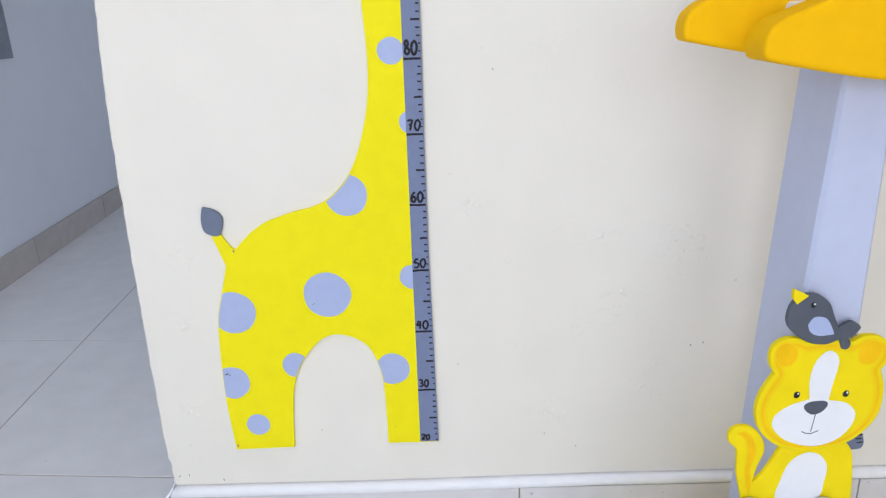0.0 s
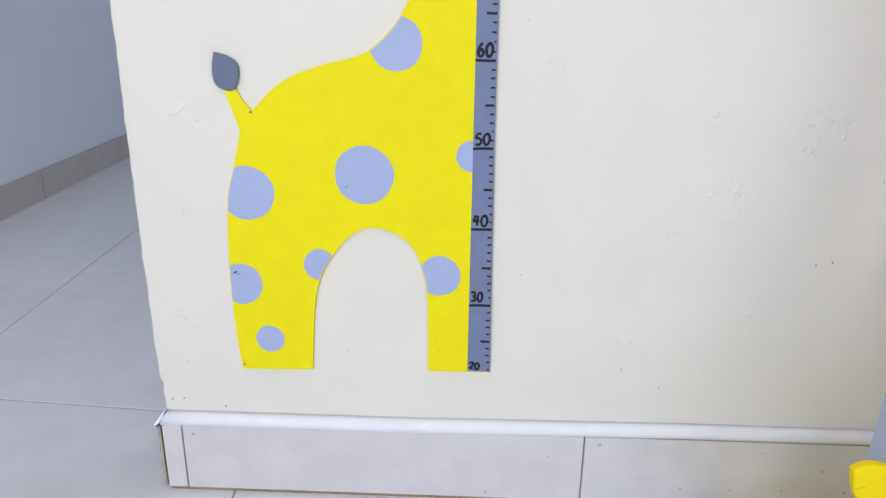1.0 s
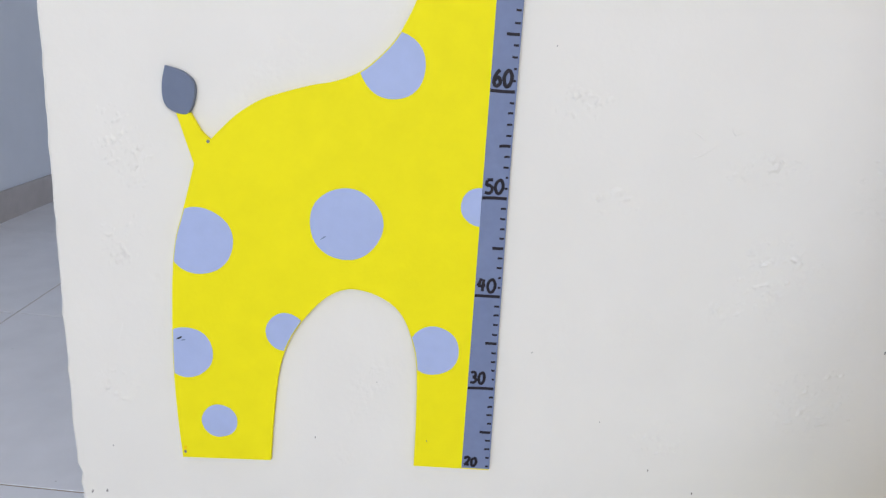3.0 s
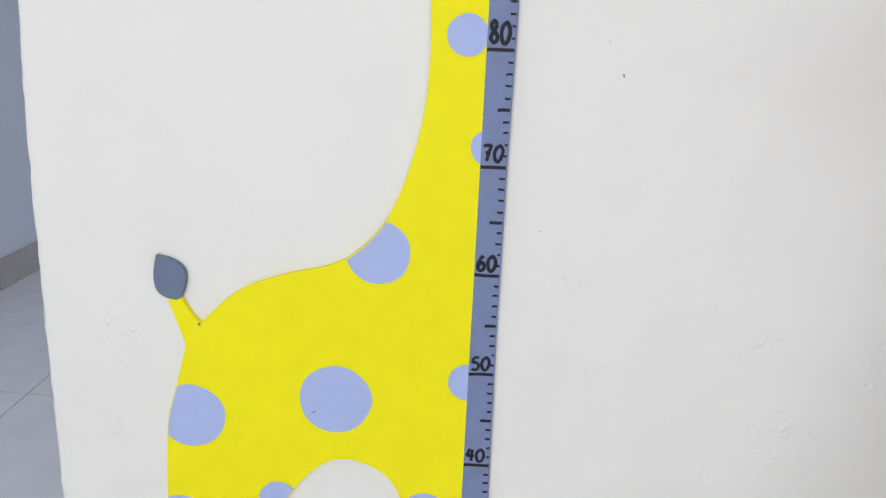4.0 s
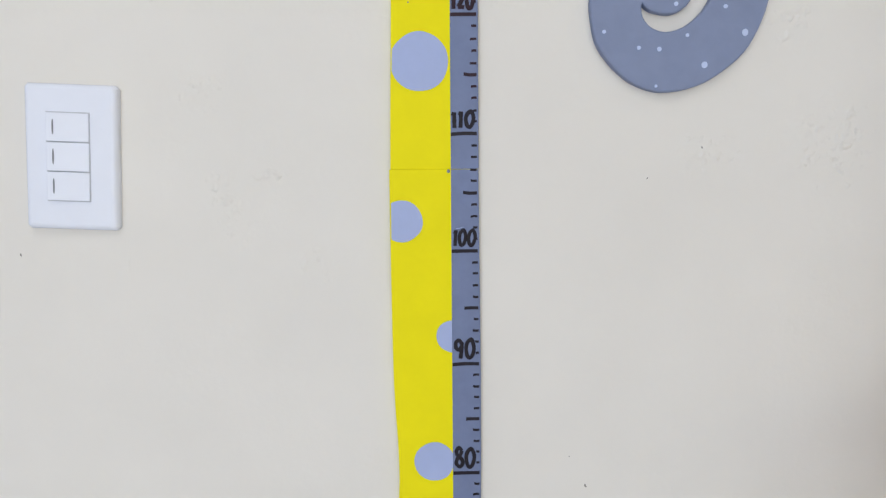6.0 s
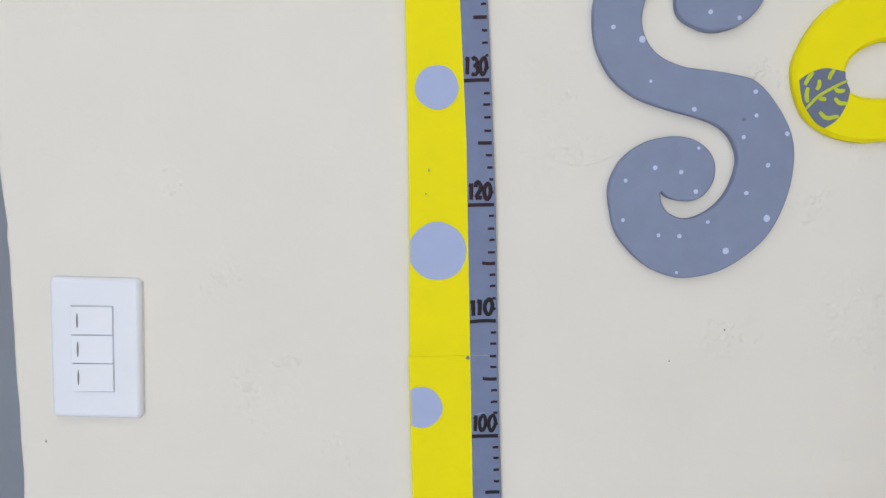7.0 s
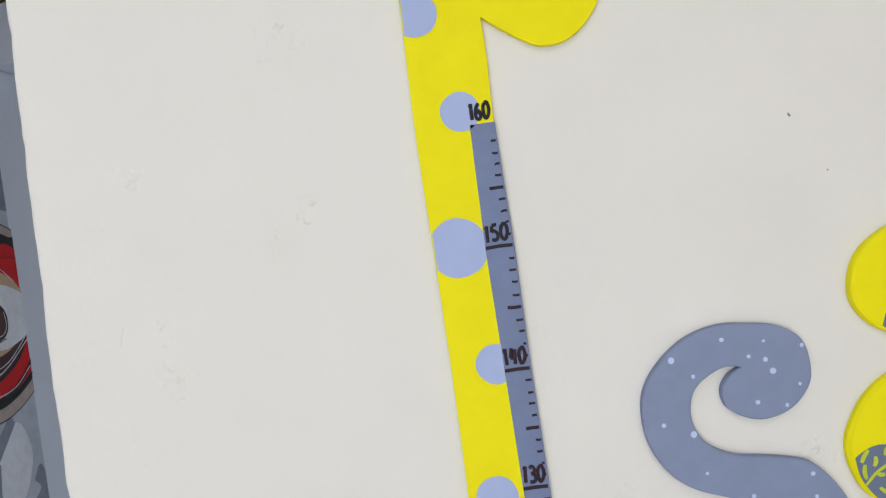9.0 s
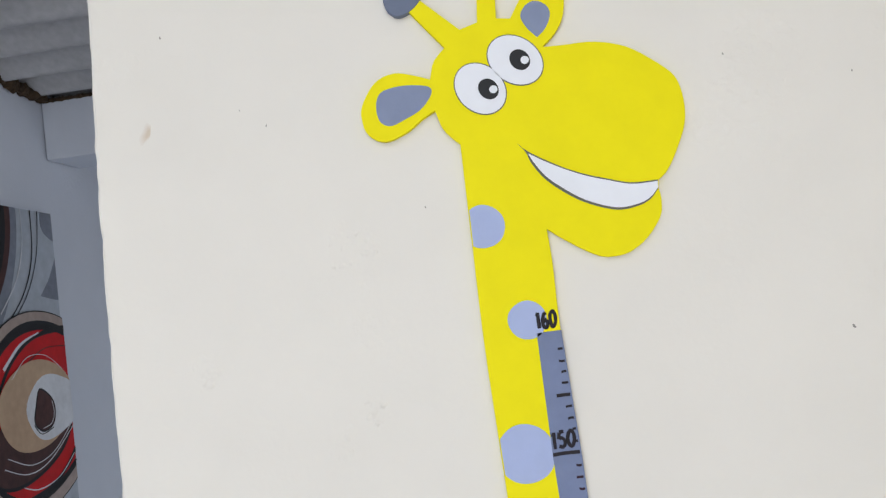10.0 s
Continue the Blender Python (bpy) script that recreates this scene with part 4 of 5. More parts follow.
def ring_board(outer, inner, d0, d1, bevel):
    """A board with a hole: both outlines have the same number of points."""
    bm = bmesh.new()
    if area2(outer) < 0:
        outer = outer[::-1]
    if area2(inner) < 0:
        inner = inner[::-1]
    _, o2 = inset(outer, bevel)
    _, i2 = inset(inner, -bevel)
    loops = [(outer, d0), (outer, d1 - bevel), (o2, d1), (i2, d1), (inner, d1 - bevel), (inner, d0)]
    rings = [[bm.verts.new(on_wall(u, v, d)) for u, v in ring] for ring, d in loops]
    n = len(outer)
    for r0, r1 in zip(rings, rings[1:] + rings[:1]):
        for i in range(n):
            j = (i + 1) % n
            bm.faces.new((r0[i], r0[j], r1[j], r1[i]))
    return bm


def build_letter_o():
    top = empty("letter_o", "yellow wooden ring-shaped letter with painted leaves", "wall letter", "letters on the wall")
    outer = curve([(0.3562, 1.3658), (0.3299, 1.3648), (0.3056, 1.3577), (0.2864, 1.3425), (0.2722, 1.3202), (0.2672, 1.3010), (0.2712, 1.2797), (0.2803, 1.2625), (0.2985, 1.2494),
                   (0.3218, 1.2433), (0.3491, 1.2443), (0.3825, 1.2514), (0.4129, 1.2676), (0.4291, 1.2919), (0.4301, 1.3202), (0.4149, 1.3455), (0.3896, 1.3607)], closed=True)
    inner = curve([(0.3572, 1.3233), (0.3431, 1.3243), (0.3329, 1.3223), (0.3238, 1.3182), (0.3168, 1.3131), (0.3117, 1.3061), (0.3097, 1.2939), (0.3147, 1.2848), (0.3218, 1.2808),
                   (0.3329, 1.2787), (0.3491, 1.2787), (0.3663, 1.2818), (0.3805, 1.2878), (0.3886, 1.2959), (0.3896, 1.3061), (0.3825, 1.3152), (0.3704, 1.3212)], closed=True)
    part("letter_board", ring_board(spread(outer), spread(inner), 0.0005, LET, 0.003), M_YELLOW, top)
    blade = curve([(0.274, 1.300), (0.278, 1.303), (0.287, 1.3075), (0.297, 1.309), (0.311, 1.306)], [(0.311, 1.306), (0.312, 1.299), (0.3155, 1.291)],
                  [(0.3155, 1.291), (0.313, 1.280), (0.306, 1.268), (0.2955, 1.261)], [(0.2955, 1.261), (0.288, 1.266), (0.280, 1.277), (0.276, 1.287), (0.274, 1.300)])
    leaf(top, blade, ((0.280, 1.277), (0.2915, 1.288), (0.313, 1.299)),
         (((0.2785, 1.296), (0.281, 1.301), (0.285, 1.306)), ((0.281, 1.282), (0.280, 1.288), (0.281, 1.294)), ((0.288, 1.292), (0.290, 1.2955), (0.290, 1.300)),
          ((0.298, 1.300), (0.2992, 1.304), (0.302, 1.308)), ((0.290, 1.2862), (0.2925, 1.2845), (0.296, 1.2845)), ((0.303, 1.2925), (0.306, 1.2905), (0.311, 1.291)),
          ((0.303, 1.285), (0.307, 1.281), (0.3135, 1.2805)), ((0.291, 1.274), (0.297, 1.269), (0.3065, 1.2705))), top)
    blade = curve([(0.3582, 1.3546), (0.3704, 1.3597), (0.3825, 1.3506), (0.3846, 1.3374), (0.3724, 1.3283), (0.3623, 1.3384)], closed=True)
    leaf(top, blade, ((0.3623, 1.3526), (0.3714, 1.3445), (0.3785, 1.3344)), (((0.3663, 1.3546), (0.3704, 1.3536), (0.3755, 1.3506)), ((0.3653, 1.3445), (0.3684, 1.3405), (0.3704, 1.3344))), None)


def build_hook():
    top = empty("letter_accent", "yellow wooden curl with a painted leaf above the ring", "wall letter", "letters on the wall")
    outline = curve([(0.3238, 1.4386), (0.3299, 1.4457), (0.3410, 1.4508), (0.3613, 1.4508), (0.3825, 1.4457), (0.4028, 1.4488)], [(0.4028, 1.4488), (0.4068, 1.4619), (0.3997, 1.4761)],
                    [(0.3997, 1.4761), (0.3825, 1.4832), (0.3623, 1.4862), (0.3400, 1.4852), (0.3117, 1.4751), (0.2925, 1.4589), (0.2844, 1.4366), (0.2864, 1.4174), (0.2996, 1.4002),
                     (0.3178, 1.3911), (0.3340, 1.3921), (0.3491, 1.4022), (0.3522, 1.4184), (0.3451, 1.4315), (0.3309, 1.4376), (0.3238, 1.4386)])
    part("letter_board", slab(spread(outline), 0.0005, LET, 0.003), M_YELLOW, top)
    blade = curve([(0.308, 1.406), (0.314, 1.421), (0.324, 1.433), (0.334, 1.4395), (0.3435, 1.4418)], [(0.3435, 1.4418), (0.346, 1.4395), (0.348, 1.428), (0.349, 1.418), (0.347, 1.4085)],
                  [(0.347, 1.4085), (0.344, 1.4032), (0.334, 1.3992), (0.322, 1.399), (0.314, 1.402), (0.308, 1.406)])
    leaf(top, blade, ((0.326, 1.400), (0.329, 1.418), (0.3425, 1.4413)),
         (((0.3255, 1.435), (0.326, 1.430), (0.3285, 1.425)), ((0.3148, 1.421), (0.317, 1.415), (0.3215, 1.413)), ((0.314, 1.4055), (0.317, 1.4045), (0.320, 1.4045)),
          ((0.330, 1.4012), (0.334, 1.404), (0.338, 1.404)), ((0.3355, 1.4135), (0.3362, 1.417), (0.3385, 1.420)), ((0.3485, 1.414), (0.346, 1.412), (0.341, 1.411)),
          ((0.347, 1.433), (0.345, 1.427), (0.341, 1.425)), ((0.339, 1.4395), (0.337, 1.4385), (0.335, 1.436))), top)


build_letter_s()
build_letter_o()
build_hook()

# ---- light switch ----


def build_switch():
    top = empty("light_switch", "white plastic wall switch plate with three rockers", "light switch")
    w, h = 0.0768, 0.1215
    plate = curve([(-w / 2 + 0.003, -h / 2), (w / 2 - 0.003, -h / 2)], [(w / 2 - 0.003, -h / 2), (w / 2, -h / 2 + 0.003)], [(w / 2, -h / 2 + 0.003), (w / 2, h / 2 - 0.003)],
                  [(w / 2, h / 2 - 0.003), (w / 2 - 0.003, h / 2)], [(w / 2 - 0.003, h / 2), (-w / 2 + 0.003, h / 2)], [(-w / 2 + 0.003, h / 2), (-w / 2, h / 2 - 0.003)],
                  [(-w / 2, h / 2 - 0.003), (-w / 2, -h / 2 + 0.003)], [(-w / 2, -h / 2 + 0.003), (-w / 2 + 0.003, -h / 2)])
    part("plate", slab(plate, 0.0, 0.0085, 0.005, rounds=4), M_PLASTIC, top)
    # slightly raised panel whose grey gives the shade in the rocker joints
    bm = box(bmesh.new(), -0.0195, 0.0165, -0.0089, -0.006, -0.037, 0.0375)
    part("rocker_gap", bm, M_GAP, top, "grey panel for the shaded joint round the rockers")
    for i in range(3):
        z = 0.0247 - 0.0245 * i
        bm = box(bmesh.new(), -0.0172, 0.0172, -0.0018, 0.0018, -0.0118, 0.0118, 0.0006)
        key = part("rocker", bm, M_PLASTIC, top)
        key.matrix_local = pose(-0.0013, -0.0094, z, -1.5, 0, 3.5)
        bm = slab(ellipse(-0.0115, 0.0, 0.0007, 0.0065, 0, 16), 0.0012, 0.0021)
        part("slot", bm, M_SLOT, key, "grey marking on the rocker")
    top.matrix_world = pose(-0.3168, 0.0, 1.0828, 0, 2.6, 0)


build_switch()

# ---- stand with stacked animals ----
FLOOR = 0.007
C_Y0, C_Y1 = -0.265, -0.170


def col_x(z):
    return 0.452 - 0.040 * (0.8 - z), 0.507 + 0.014 * (0.8 - z)


def build_stand():
    low = 0.858 + (FLOOR - 0.858) / 1.03
    top = empty("animal_stand", "grey-blue children's stand with yellow arms and stacked animal cut-outs", "stand")
    outline = []
    for i in range(24):
        a = 2 * math.pi * i / 24
        c, s = math.cos(a), math.sin(a)
        k = 2 / 2.6
        outline.append((0.492 + 0.222 * math.copysign(abs(c) ** k, c), -0.225 + 0.19 * math.copysign(abs(s) ** k, s)))
    part("base_plate", slab(outline, low, low + 0.020, 0.006, lambda u, v, d: (u, v, d)), M_YELLOW_TOY, top, "flat yellow base plate")
    bm = bmesh.new()
    rows = []
    # top part is unseen, made tall to shade the wall beside it
    for z in (low + 0.019, 0.3, 0.6, 0.9, 1.25):
        a, b = col_x(z)
        r = 0.004
        ring = [(a + r, C_Y0), (b - r, C_Y0), (b, C_Y0 + r), (b, C_Y1 - r), (b - r, C_Y1), (a + r, C_Y1), (a, C_Y1 - r), (a, C_Y0 + r)]
        rows.append([bm.verts.new((x, y, z)) for x, y in ring])
    for r0, r1 in zip(rows, rows[1:]):
        for k in range(8):
            bm.faces.new((r0[k], r0[(k + 1) % 8], r1[(k + 1) % 8], r1[k]))
    bm.faces.new(rows[-1])
    bm.faces.new(rows[0][::-1])
    part("column", bm, M_COLUMN, top, "pale grey-blue lacquered wooden column")
    # arms: tapered planks with rounded tips before and behind the column
    # upper edge beyond the tip is unseen, raised to block more light
    arm = lambda dx, dz: curve([(0.3650 + dx, 0.8440 + dz), (0.3540 + dx, 0.8340 + dz), (0.3500 + dx, 0.8220 + dz), (0.3515 + dx, 0.8100 + dz), (0.3570 + dx, 0.8060 + dz)],
                               [(0.3570 + dx, 0.8060 + dz), (0.4590 + dx, 0.7870 + dz), (0.5290 + dx, 0.7860 + dz), (0.6390 + dx, 0.8060 + dz)],
                               [(0.6390 + dx, 0.8060 + dz), (0.6560 + dx, 0.8500 + dz), (0.6430 + dx, 0.9100 + dz)],
                               [(0.6430 + dx, 0.9100 + dz), (0.5800 + dx, 0.9500 + dz), (0.5000 + dx, 0.9250 + dz), (0.4400 + dx, 0.8760 + dz), (0.3650 + dx, 0.8440 + dz)])
    part("arm", slab(arm(0, 0), 0.2651, 0.310, 0.0045, rounds=4), M_YELLOW_DEEP, top, "warm yellow rounded arm")
    part("arm", slab(clip(arm(-0.049, 0.016), [(0.2, 0.7), (0.458, 0.7), (0.458, 0.95), (0.2, 0.95)]), 0.200, 0.230, 0.0045, rounds=4), M_YELLOW_DEEP, top, "warm yellow rounded side arm")
    bm = bmesh.new()
    bmesh.ops.create_cone(bm, cap_ends=True, segments=16, radius1=0.006, radius2=0.006, depth=0.05,
                          matrix=pose(0.407, -0.235, 0.853, 90, 0, 0))
    part("peg", bm, M_WHITE, top, "small white peg between the arms")

    # the cut-outs are thin boards in front of the column
    shift = [0.005, -0.005]
    lay = lambda u, v, d: (u + shift[0], -(0.2665 + (d - 0.265) * 0.5), v + shift[1])

    def cut(poly, d0, d1, bevel=0.0, rounds=2):
        return slab(poly, d0, d1, bevel * 0.7, lay, rounds)

    def dab(poly, depth, thick=0.0005):
        return slab(poly, depth - 0.0006, depth + thick + 0.0006, 0, lay)

    def airbrush(poly, depth, parent):
        """Soft orange shading a little inside a cut-out's edge."""
        for k, material in enumerate((M_SHADE, M_AMBER, M_ORANGE, M_AMBER, M_AMBER, M_SHADE, M_SHADE)):
            _, a = inset(poly, 0.0036 + 0.0013 * k)
            _, b = inset(poly, 0.0036 + 0.0013 * (k + 1))
            bm = bmesh.new()
            ra, rb = ([bm.verts.new(lay(u, v, depth + 0.0010)) for u, v in ring] for ring in (a, b))
            for m in range(len(a)):
                q = (m + 1) % len(a)
                bm.faces.new((ra[m], ra[q], rb[q], rb[m]))
            part("airbrushed_edge", bm, material, parent)

    # striped cub
    body = curve([(0.4320, 0.3696), (0.4180, 0.3382), (0.4045, 0.3214)], [(0.4045, 0.3214), (0.4080, 0.3431), (0.4140, 0.3647), (0.4090, 0.3834), (0.3950, 0.3972), (0.3810, 0.3992), (0.3710, 0.3923),
                 (0.3710, 0.3785), (0.3800, 0.3687), (0.3830, 0.3549), (0.3850, 0.3322), (0.3950, 0.2939)], [(0.3950, 0.2939), (0.5260, 0.2919)],
                 [(0.5260, 0.2919), (0.5220, 0.3332), (0.5150, 0.3647), (0.4960, 0.3844)], [(0.4960, 0.3844), (0.4320, 0.3696)])
    cub = part("cub_figure", cut(body, 0.265, 0.277, 0.005, rounds=3), M_YELLOW_TOY, top, "bright yellow cub cut-out")
    head = curve([(0.4110, 0.4690), (0.4040, 0.4828), (0.4050, 0.5005), (0.4160, 0.5113), (0.4310, 0.5123), (0.4440, 0.5074)],
                 [(0.4440, 0.5074), (0.4620, 0.5104), (0.4820, 0.5084), (0.4930, 0.5064)], [(0.4930, 0.5064), (0.5050, 0.5133), (0.5230, 0.5113), (0.5350, 0.5005), (0.5360, 0.4848), (0.5290, 0.4710)],
                 [(0.5290, 0.4710), (0.5360, 0.4484), (0.5360, 0.4169), (0.5240, 0.3942), (0.5050, 0.3775), (0.4740, 0.3687), (0.4450, 0.3687), (0.4200, 0.3785), (0.4020, 0.3972),
                  (0.3950, 0.4218), (0.3990, 0.4454), (0.4110, 0.4690)])
    for k, material in enumerate((M_SHADE, M_AMBER, M_ORANGE)):
        stripe = curve([(0.3795, 0.3905), (0.3895, 0.3790), (0.3935, 0.3600), (0.3925, 0.3400), (0.3960, 0.3180), (0.4010, 0.3060)],
                       [(0.4010, 0.3060), (0.4030, 0.3180), (0.4000, 0.3420), (0.4040, 0.3640), (0.3990, 0.3830), (0.3880, 0.3925), (0.3795, 0.3905)])
        part("tail_shading", dab(inset(stripe, 0.0009 * k)[1], 0.2772 + 0.0004 * k), material, cub)
    part("head", cut(head, 0.2725, 0.288, 0.004, rounds=4), M_YELLOW_TOY, cub)
    airbrush(head, 0.288, cub)
    for x, z in ((0.4205, 0.4946), (0.5130, 0.4946)):
        lean = 12 if x < 0.46 else -20
        part("ear_shading", dab(ellipse(x, z - 0.001, 0.0140, 0.0165, lean), 0.2876), M_SHADE, cub)
        part("ear_shading", dab(ellipse(x, z - 0.001, 0.0126, 0.0151, lean), 0.2880), M_AMBER, cub)
        part("inner_ear", dab(ellipse(x, z - 0.001, 0.0112, 0.0137, lean), 0.2884), M_ORANGE, cub, "orange inner ear")
    blaze = curve([(0.4535, 0.4366), (0.4505, 0.4631), (0.4550, 0.4848), (0.4660, 0.4966), (0.4760, 0.4926), (0.4800, 0.4808), (0.4770, 0.4562), (0.4750, 0.4346)],
                  [(0.4750, 0.4346), (0.4960, 0.4306), (0.5080, 0.4169), (0.5050, 0.4001), (0.4930, 0.3844), (0.4730, 0.3755), (0.4520, 0.3765), (0.4300, 0.3854), (0.4160, 0.4011),
                   (0.4170, 0.4159), (0.4320, 0.4287), (0.4535, 0.4366)])
    part("muzzle", dab(blaze, 0.288, thick=0.0008), M_WHITE, cub, "white blaze and muzzle")
    nose = curve([(0.4485, 0.4287), (0.4560, 0.4336), (0.4710, 0.4341), (0.4750, 0.4287), (0.4690, 0.4198), (0.4590, 0.4169), (0.4510, 0.4218)], closed=True)
    part("nose", cut(nose, 0.288, 0.2905, 0.001), M_DARKGREY, cub)
    part("mouth_line", dab([(0.4622, 0.4169), (0.4632, 0.4169), (0.4608, 0.3942), (0.4598, 0.3942)], 0.2886), M_DARKGREY, cub)
    smile = [(0.4500, 0.3952), (0.4550, 0.3928), (0.4610, 0.3923), (0.4690, 0.3962), (0.4688, 0.3947), (0.4610, 0.3911), (0.4550, 0.3916), (0.4495, 0.3942)]
    part("mouth_line", dab(smile, 0.2886), M_DARKGREY, cub)
    for x in (0.4385, 0.4936):
        part("eye", cut(ellipse(x, 0.4424, 0.0034, 0.0042, -20, 16), 0.288, 0.2892), M_BLACK, cub)
        part("eye_glint", dab(ellipse(x + 0.001, 0.4442, 0.001, 0.0013, 0, 10), 0.2894), M_WHITE, cub)
    belly = curve([(0.4360, 0.2958), (0.4370, 0.3244), (0.4450, 0.3490), (0.4620, 0.3618), (0.4780, 0.3588), (0.4890, 0.3441), (0.4890, 0.3224), (0.4820, 0.2958)], closed=True)
    part("belly", dab(belly, 0.277), M_WHITE, cub, "white belly")
    paw = curve([(0.4960, 0.3746), (0.5070, 0.3923), (0.5200, 0.3913), (0.5290, 0.3775), (0.5290, 0.3647), (0.5180, 0.3618), (0.5070, 0.3637)], closed=True)
    paw = part("paw", cut(paw, 0.262, 0.272, 0.003), M_TAIL, cub, "dark slate grey paw")
    for x, z in ((0.5195, 0.3765), (0.5215, 0.3715), (0.5205, 0.3815)):
        part("claw_line", dab([(x, z), (x + 0.0065, z + 0.0008), (x + 0.0065, z + 0.0018), (x, z + 0.0012)], 0.2722), M_BLACK, paw)
    # bird on its head
    shape = curve([(0.4280, 0.5163), (0.4170, 0.5290), (0.4150, 0.5428), (0.4200, 0.5576), (0.4320, 0.5655), (0.4460, 0.5645), (0.4590, 0.5546), (0.4660, 0.5399), (0.4730, 0.5251)],
                  [(0.4730, 0.5251), (0.4800, 0.5300), (0.4880, 0.5320), (0.4970, 0.5251), (0.4920, 0.5163), (0.4850, 0.5133)], [(0.4850, 0.5133), (0.4890, 0.5054), (0.4860, 0.4985), (0.4790, 0.5005), (0.4760, 0.5113)],
                  [(0.4760, 0.5113), (0.4620, 0.5054), (0.4440, 0.5074), (0.4280, 0.5163)])
    bird = part("bird_figure", cut(shape, 0.282, 0.293, 0.004), M_DARKGREY, top, "dark grey bird cut-out")
    part("beak", cut([(0.4180, 0.5723), (0.4340, 0.5645), (0.4230, 0.5546), (0.4180, 0.5615)], 0.284, 0.2955, 0.001), M_YELLOW_TOY, bird)
    wing = curve([(0.4380, 0.5300), (0.4440, 0.5389), (0.4560, 0.5379), (0.4630, 0.5290), (0.4680, 0.5182)], [(0.4680, 0.5182), (0.4520, 0.5167), (0.4420, 0.5212), (0.4380, 0.5300)])
    part("wing", dab(wing, 0.293, thick=0.0008), M_SPOT, bird, "lavender blue wing")
    part("eye", cut(ellipse(0.4410, 0.5532, 0.0027, 0.0033, -20, 16), 0.293, 0.2942), M_BLACK, bird)
    part("eye_glint", dab(ellipse(0.4418, 0.5546, 0.001, 0.0011, 0, 10), 0.2944), M_WHITE, bird)
    # hippo below
    shift[:] = 0.012, -0.015
    shape = curve([(0.3310, 0.1089), (0.3240, 0.1778), (0.3380, 0.2260), (0.3580, 0.2437), (0.3770, 0.2594), (0.3810, 0.2781)], [(0.3810, 0.2781), (0.3940, 0.2988), (0.4090, 0.3047), (0.4320, 0.3076), (0.4590, 0.3057), (0.4810, 0.2968), (0.4930, 0.2781)],
                  [(0.4930, 0.2781), (0.5160, 0.2565), (0.5410, 0.2220), (0.5510, 0.1679), (0.5410, 0.1089)], [(0.5410, 0.1089), (0.52, low + 0.020), (0.36, low + 0.020), (0.3310, 0.1089)])
    hippo = part("hippo_figure", cut(shape, 0.277, 0.300, 0.005), M_HIPPO, top, "light grey hippo cut-out")
    for x, z in ((0.3940, 0.3037), (0.4820, 0.3017)):
        part("ear", cut(ellipse(x, z, 0.0125, 0.0105), 0.285, 0.302, 0.003), M_HIPPO, hippo)
        part("inner_ear", dab(ellipse(x + 0.001, z, 0.0075, 0.0065, 20), 0.302), M_RULE, hippo, "slate inner ear")
    snout = curve([(0.3310, 0.1482), (0.3290, 0.1974), (0.3460, 0.2329), (0.3740, 0.2580), (0.4170, 0.2668), (0.4520, 0.2668), (0.4950, 0.2545), (0.5260, 0.2270), (0.5380, 0.1876), (0.5260, 0.1384), (0.4360, 0.1089)], closed=True)
    part("snout", cut(snout, 0.299, 0.308, 0.004), M_LETTER, hippo, "darker grey-blue snout")
    for x in (0.4095, 0.4621):
        part("eye", cut(ellipse(x, 0.2757, 0.0036, 0.0046, -25, 16), 0.300, 0.3014), M_BLACK, hippo)
        part("eye_glint", dab(ellipse(x + 0.0012, 0.2777, 0.0011, 0.0014, 0, 10), 0.3016), M_WHITE, hippo)
    tail = curve([(0.3300, 0.2949), (0.3420, 0.3013), (0.3590, 0.2998), (0.3780, 0.2899)], [(0.3780, 0.2899), (0.3680, 0.2722), (0.3500, 0.2525)], [(0.3500, 0.2525), (0.3360, 0.2703), (0.3300, 0.2949)])
    fin = part("wing_figure", cut(tail, 0.302, 0.318, 0.005, rounds=3), M_YELLOW_TOY, top, "yellow fan-shaped cut-out")
    for x0, z0, x1, z1 in ((0.335, 0.276, 0.343, 0.279), (0.352, 0.284, 0.358, 0.288), (0.361, 0.276, 0.367, 0.281), (0.346, 0.262, 0.350, 0.263)):
        part("crease", dab([(x0, z0), (x1, z1), (x1 + 0.0002, z1 + 0.0009), (x0 + 0.0002, z0 + 0.0007)], 0.318), M_ORANGE, fin)
    top.matrix_world = Matrix.Translation((0.055, -0.976, 0.857)) @ Matrix.Diagonal((1.03, 1.03, 1.03, 1)) @ Matrix.Translation((-0.055, 0.976, -0.858))


build_stand()

# ---- trim, baseboards, floor tiles ----


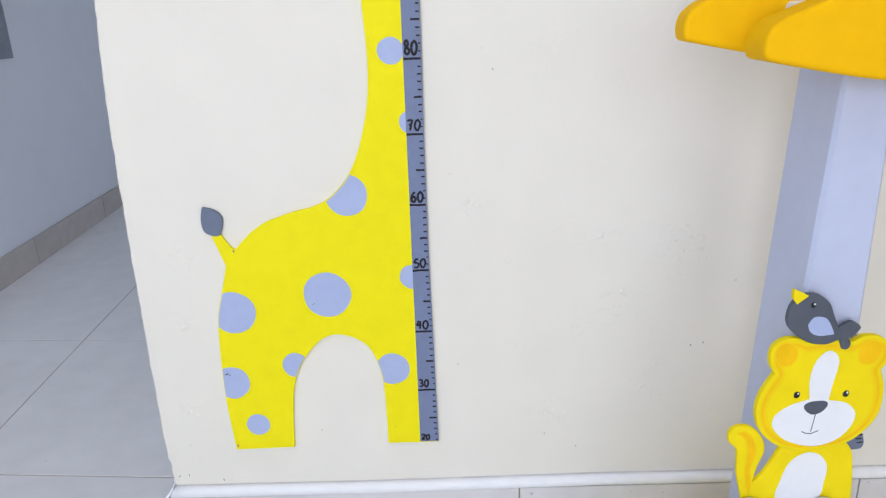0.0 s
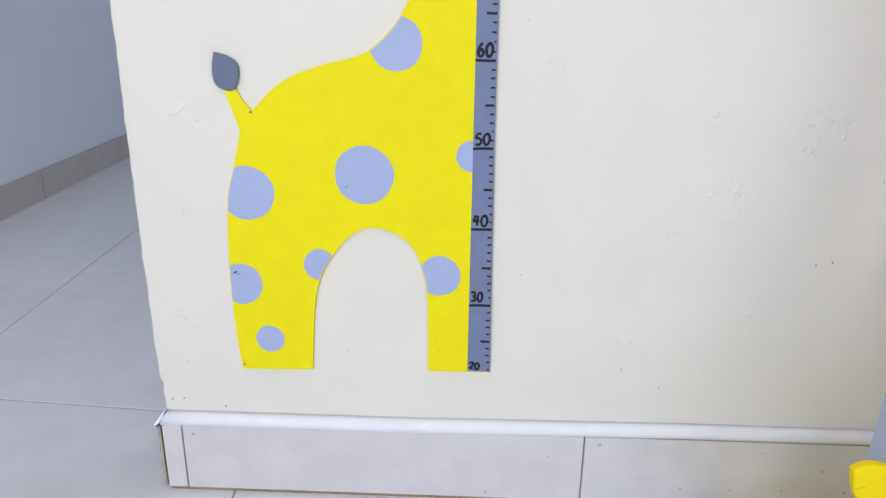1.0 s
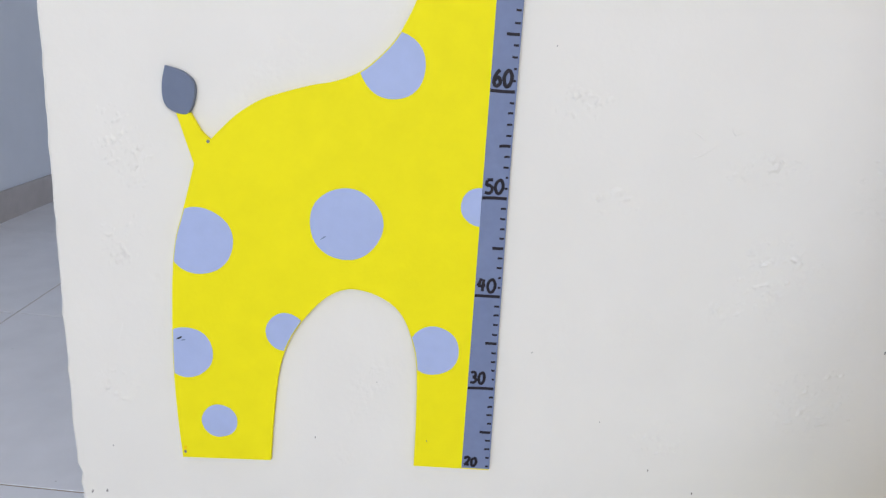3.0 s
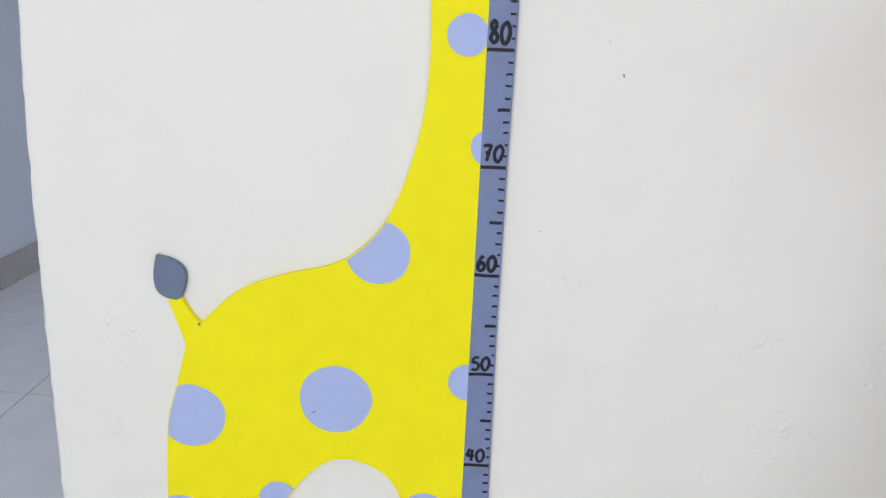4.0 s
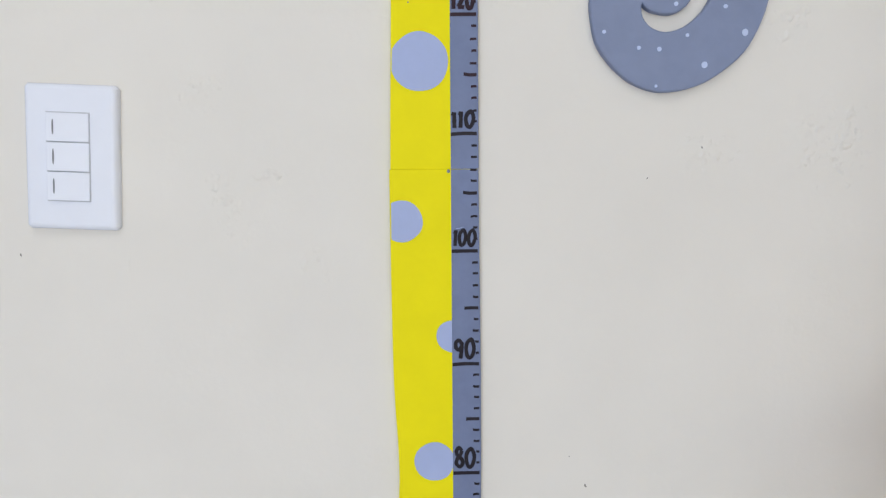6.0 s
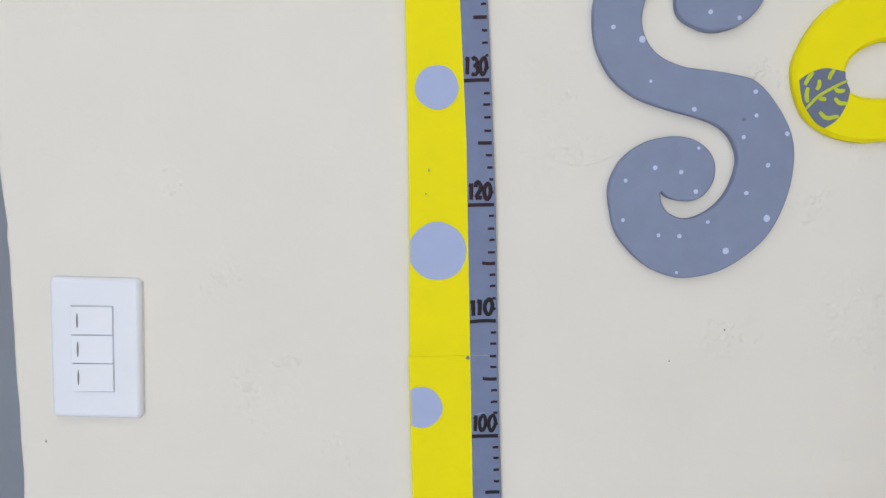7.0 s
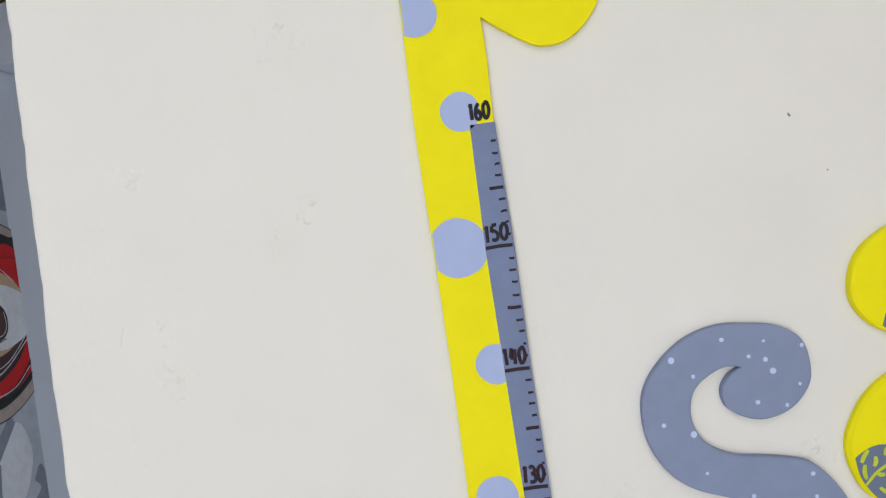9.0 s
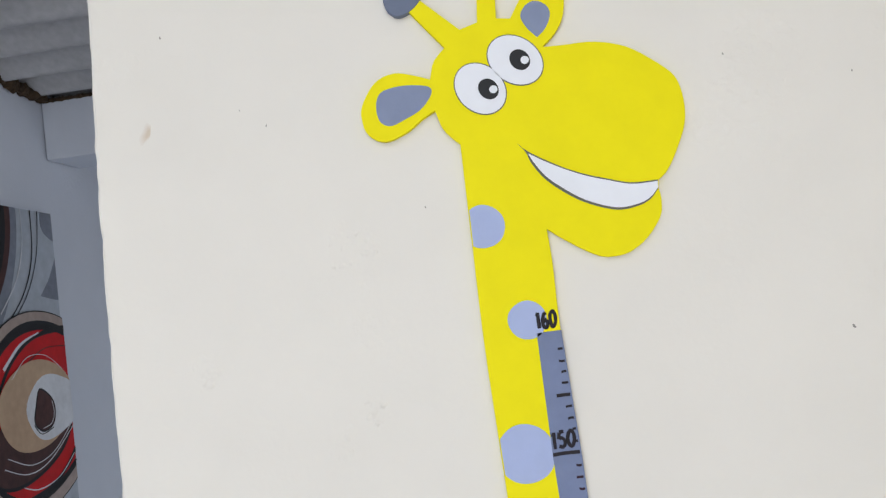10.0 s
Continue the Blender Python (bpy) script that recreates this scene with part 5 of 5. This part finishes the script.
def build_trim():
    bm = bmesh.new()
    prof = [(0.0, 0.1165), (-0.009, 0.1165), (-0.0125, 0.119), (-0.0135, 0.125), (-0.0125, 0.131), (-0.008, 0.1345), (0.0, 0.135)]
    rows = []
    n = 60
    for i in range(n + 1):
        x = -0.4105 + (2.4 + 0.4105) * i / n
        dz = 0.0012 * noise.noise((x * 2.2, 0, 5)) - 0.004 * min(1, max(0, (0.3 - x) / 0.4))
        mitre = 0.55 if i == 0 else 0
        rows.append([bm.verts.new((x + mitre * (z - 0.1165) - (0.004 if i == 0 else 0), y, z + dz)) for y, z in prof])
    for r0, r1 in zip(rows, rows[1:]):
        for k in range(len(prof)):
            bm.faces.new((r0[k], r0[(k + 1) % len(prof)], r1[(k + 1) % len(prof)], r1[k]))
    bm.faces.new(rows[0])
    bm.faces.new(rows[-1][::-1])
    tagged(obj("trim", bm, M_TRIM, smooth=True), "white plastic edging strip above the base tiles", "trim", kind="structure")
    base = empty("baseboard", "grey-beige tile baseboard with dark joints", "baseboard", kind="structure")
    part("mortar", box(bmesh.new(), -0.411, 2.4, -0.0055, 0.0, 0.003, 0.116), M_GROUT, base)
    xs = [-0.4128, -0.3845, 0.1605, 0.7165, 1.2695, 1.8225, 2.3755]
    for a, b in zip(xs, xs[1:]):
        part("base_tile", box(bmesh.new(), a + 0.001, b - 0.001, -0.0095, -0.001, 0.0135, 0.115, 0.0012), M_BASE, base)
    part("base_tile", box(bmesh.new(), -0.4190, -0.4145, -0.0085, 0.14, 0.0135, 0.1145, 0.001), M_BISCUIT, base, "end of the return tile with its beige edge")
    # the return strip ends in a ragged, slanting cut with a dark gap beside it
    profile = [(-0.4200, 0.1120), (-0.4205, 0.1150), (-0.4150, 0.1225), (-0.4060, 0.1350), (-0.4040, 0.1350), (-0.4090, 0.1240), (-0.4150, 0.1150)]
    bm = slab(profile, -0.14, 0.0120, 0.0)
    tagged(obj("trim", bm, M_TRIM), "white plastic edging strip round the wall's corner", "trim", kind="structure")
    # black sliver in front paints the shade inside the open gap
    part("corner_gap", slab([(-0.4196, 0.1110), (-0.4120, 0.1180), (-0.4075, 0.1245), (-0.4095, 0.1190), (-0.4140, 0.1125)], 0.002, 0.0126), M_BLACK, base, "black sliver for the shaded gap at the trim's corner")
    hall = empty("baseboard", "grey-beige tile baseboard along the hall", "baseboard", kind="structure")
    turn = math.degrees(math.atan(0.065))
    joints = [-3.0, -2.36, -1.72, -1.08, -0.44, 0.20, 0.876, 1.516, 2.156, 2.758, 3.28]
    for a, b in zip(joints, joints[1:]):
        bm = box(bmesh.new(), 0.0, 0.010, 0.0012, (b - a) - 0.0012, 0.002, 0.106, 0.0012)
        t = part("base_tile", bm, M_BASE_HALL, hall)
        t.matrix_local = pose(hall_x(a) + 0.0005, a, 0.002, 0, 0, turn)


build_trim()


def build_floor():
    floor = empty("floor", "pale grey glazed floor tiles with thin beige joints", "floor", kind="structure")
    bed = box(bmesh.new(), -1.7, 2.5, -3.3, 3.4, -0.011, FLOOR - 0.0012)
    part("grout_bed", bed, M_GROUT, floor)

    ROWS_AT = {0: 0.204, 1: 0.812, 2: 1.468}  # the rows were laid a little unevenly

    def corner(u, v):
        x = -0.946 + 0.614 * u - 0.040 * v
        return x, ROWS_AT.get(v, 0.204 + 0.632 * v) - 0.068 * (x + 0.68)

    g = 0.0018
    for i in range(-2, 6):
        for j in range(-6, 6):
            bm = bmesh.new()
            pts = [corner(i, j), corner(i + 1, j), corner(i + 1, j + 1), corner(i, j + 1)]
            _, a = inset(pts, g)
            _, b = inset(pts, g + 0.0012)
            low = [bm.verts.new((x, y, -0.008)) for x, y in a]
            mid = [bm.verts.new((x, y, FLOOR - 0.0007)) for x, y in a]
            top = [bm.verts.new((x, y, FLOOR)) for x, y in b]
            for r0, r1 in ((low, mid), (mid, top)):
                for k in range(4):
                    bm.faces.new((r0[k], r0[(k + 1) % 4], r1[(k + 1) % 4], r1[k]))
            bm.faces.new(top)
            bm.faces.new(low[::-1])
            part("floor_tile", bm, M_TILE, floor)


build_floor()
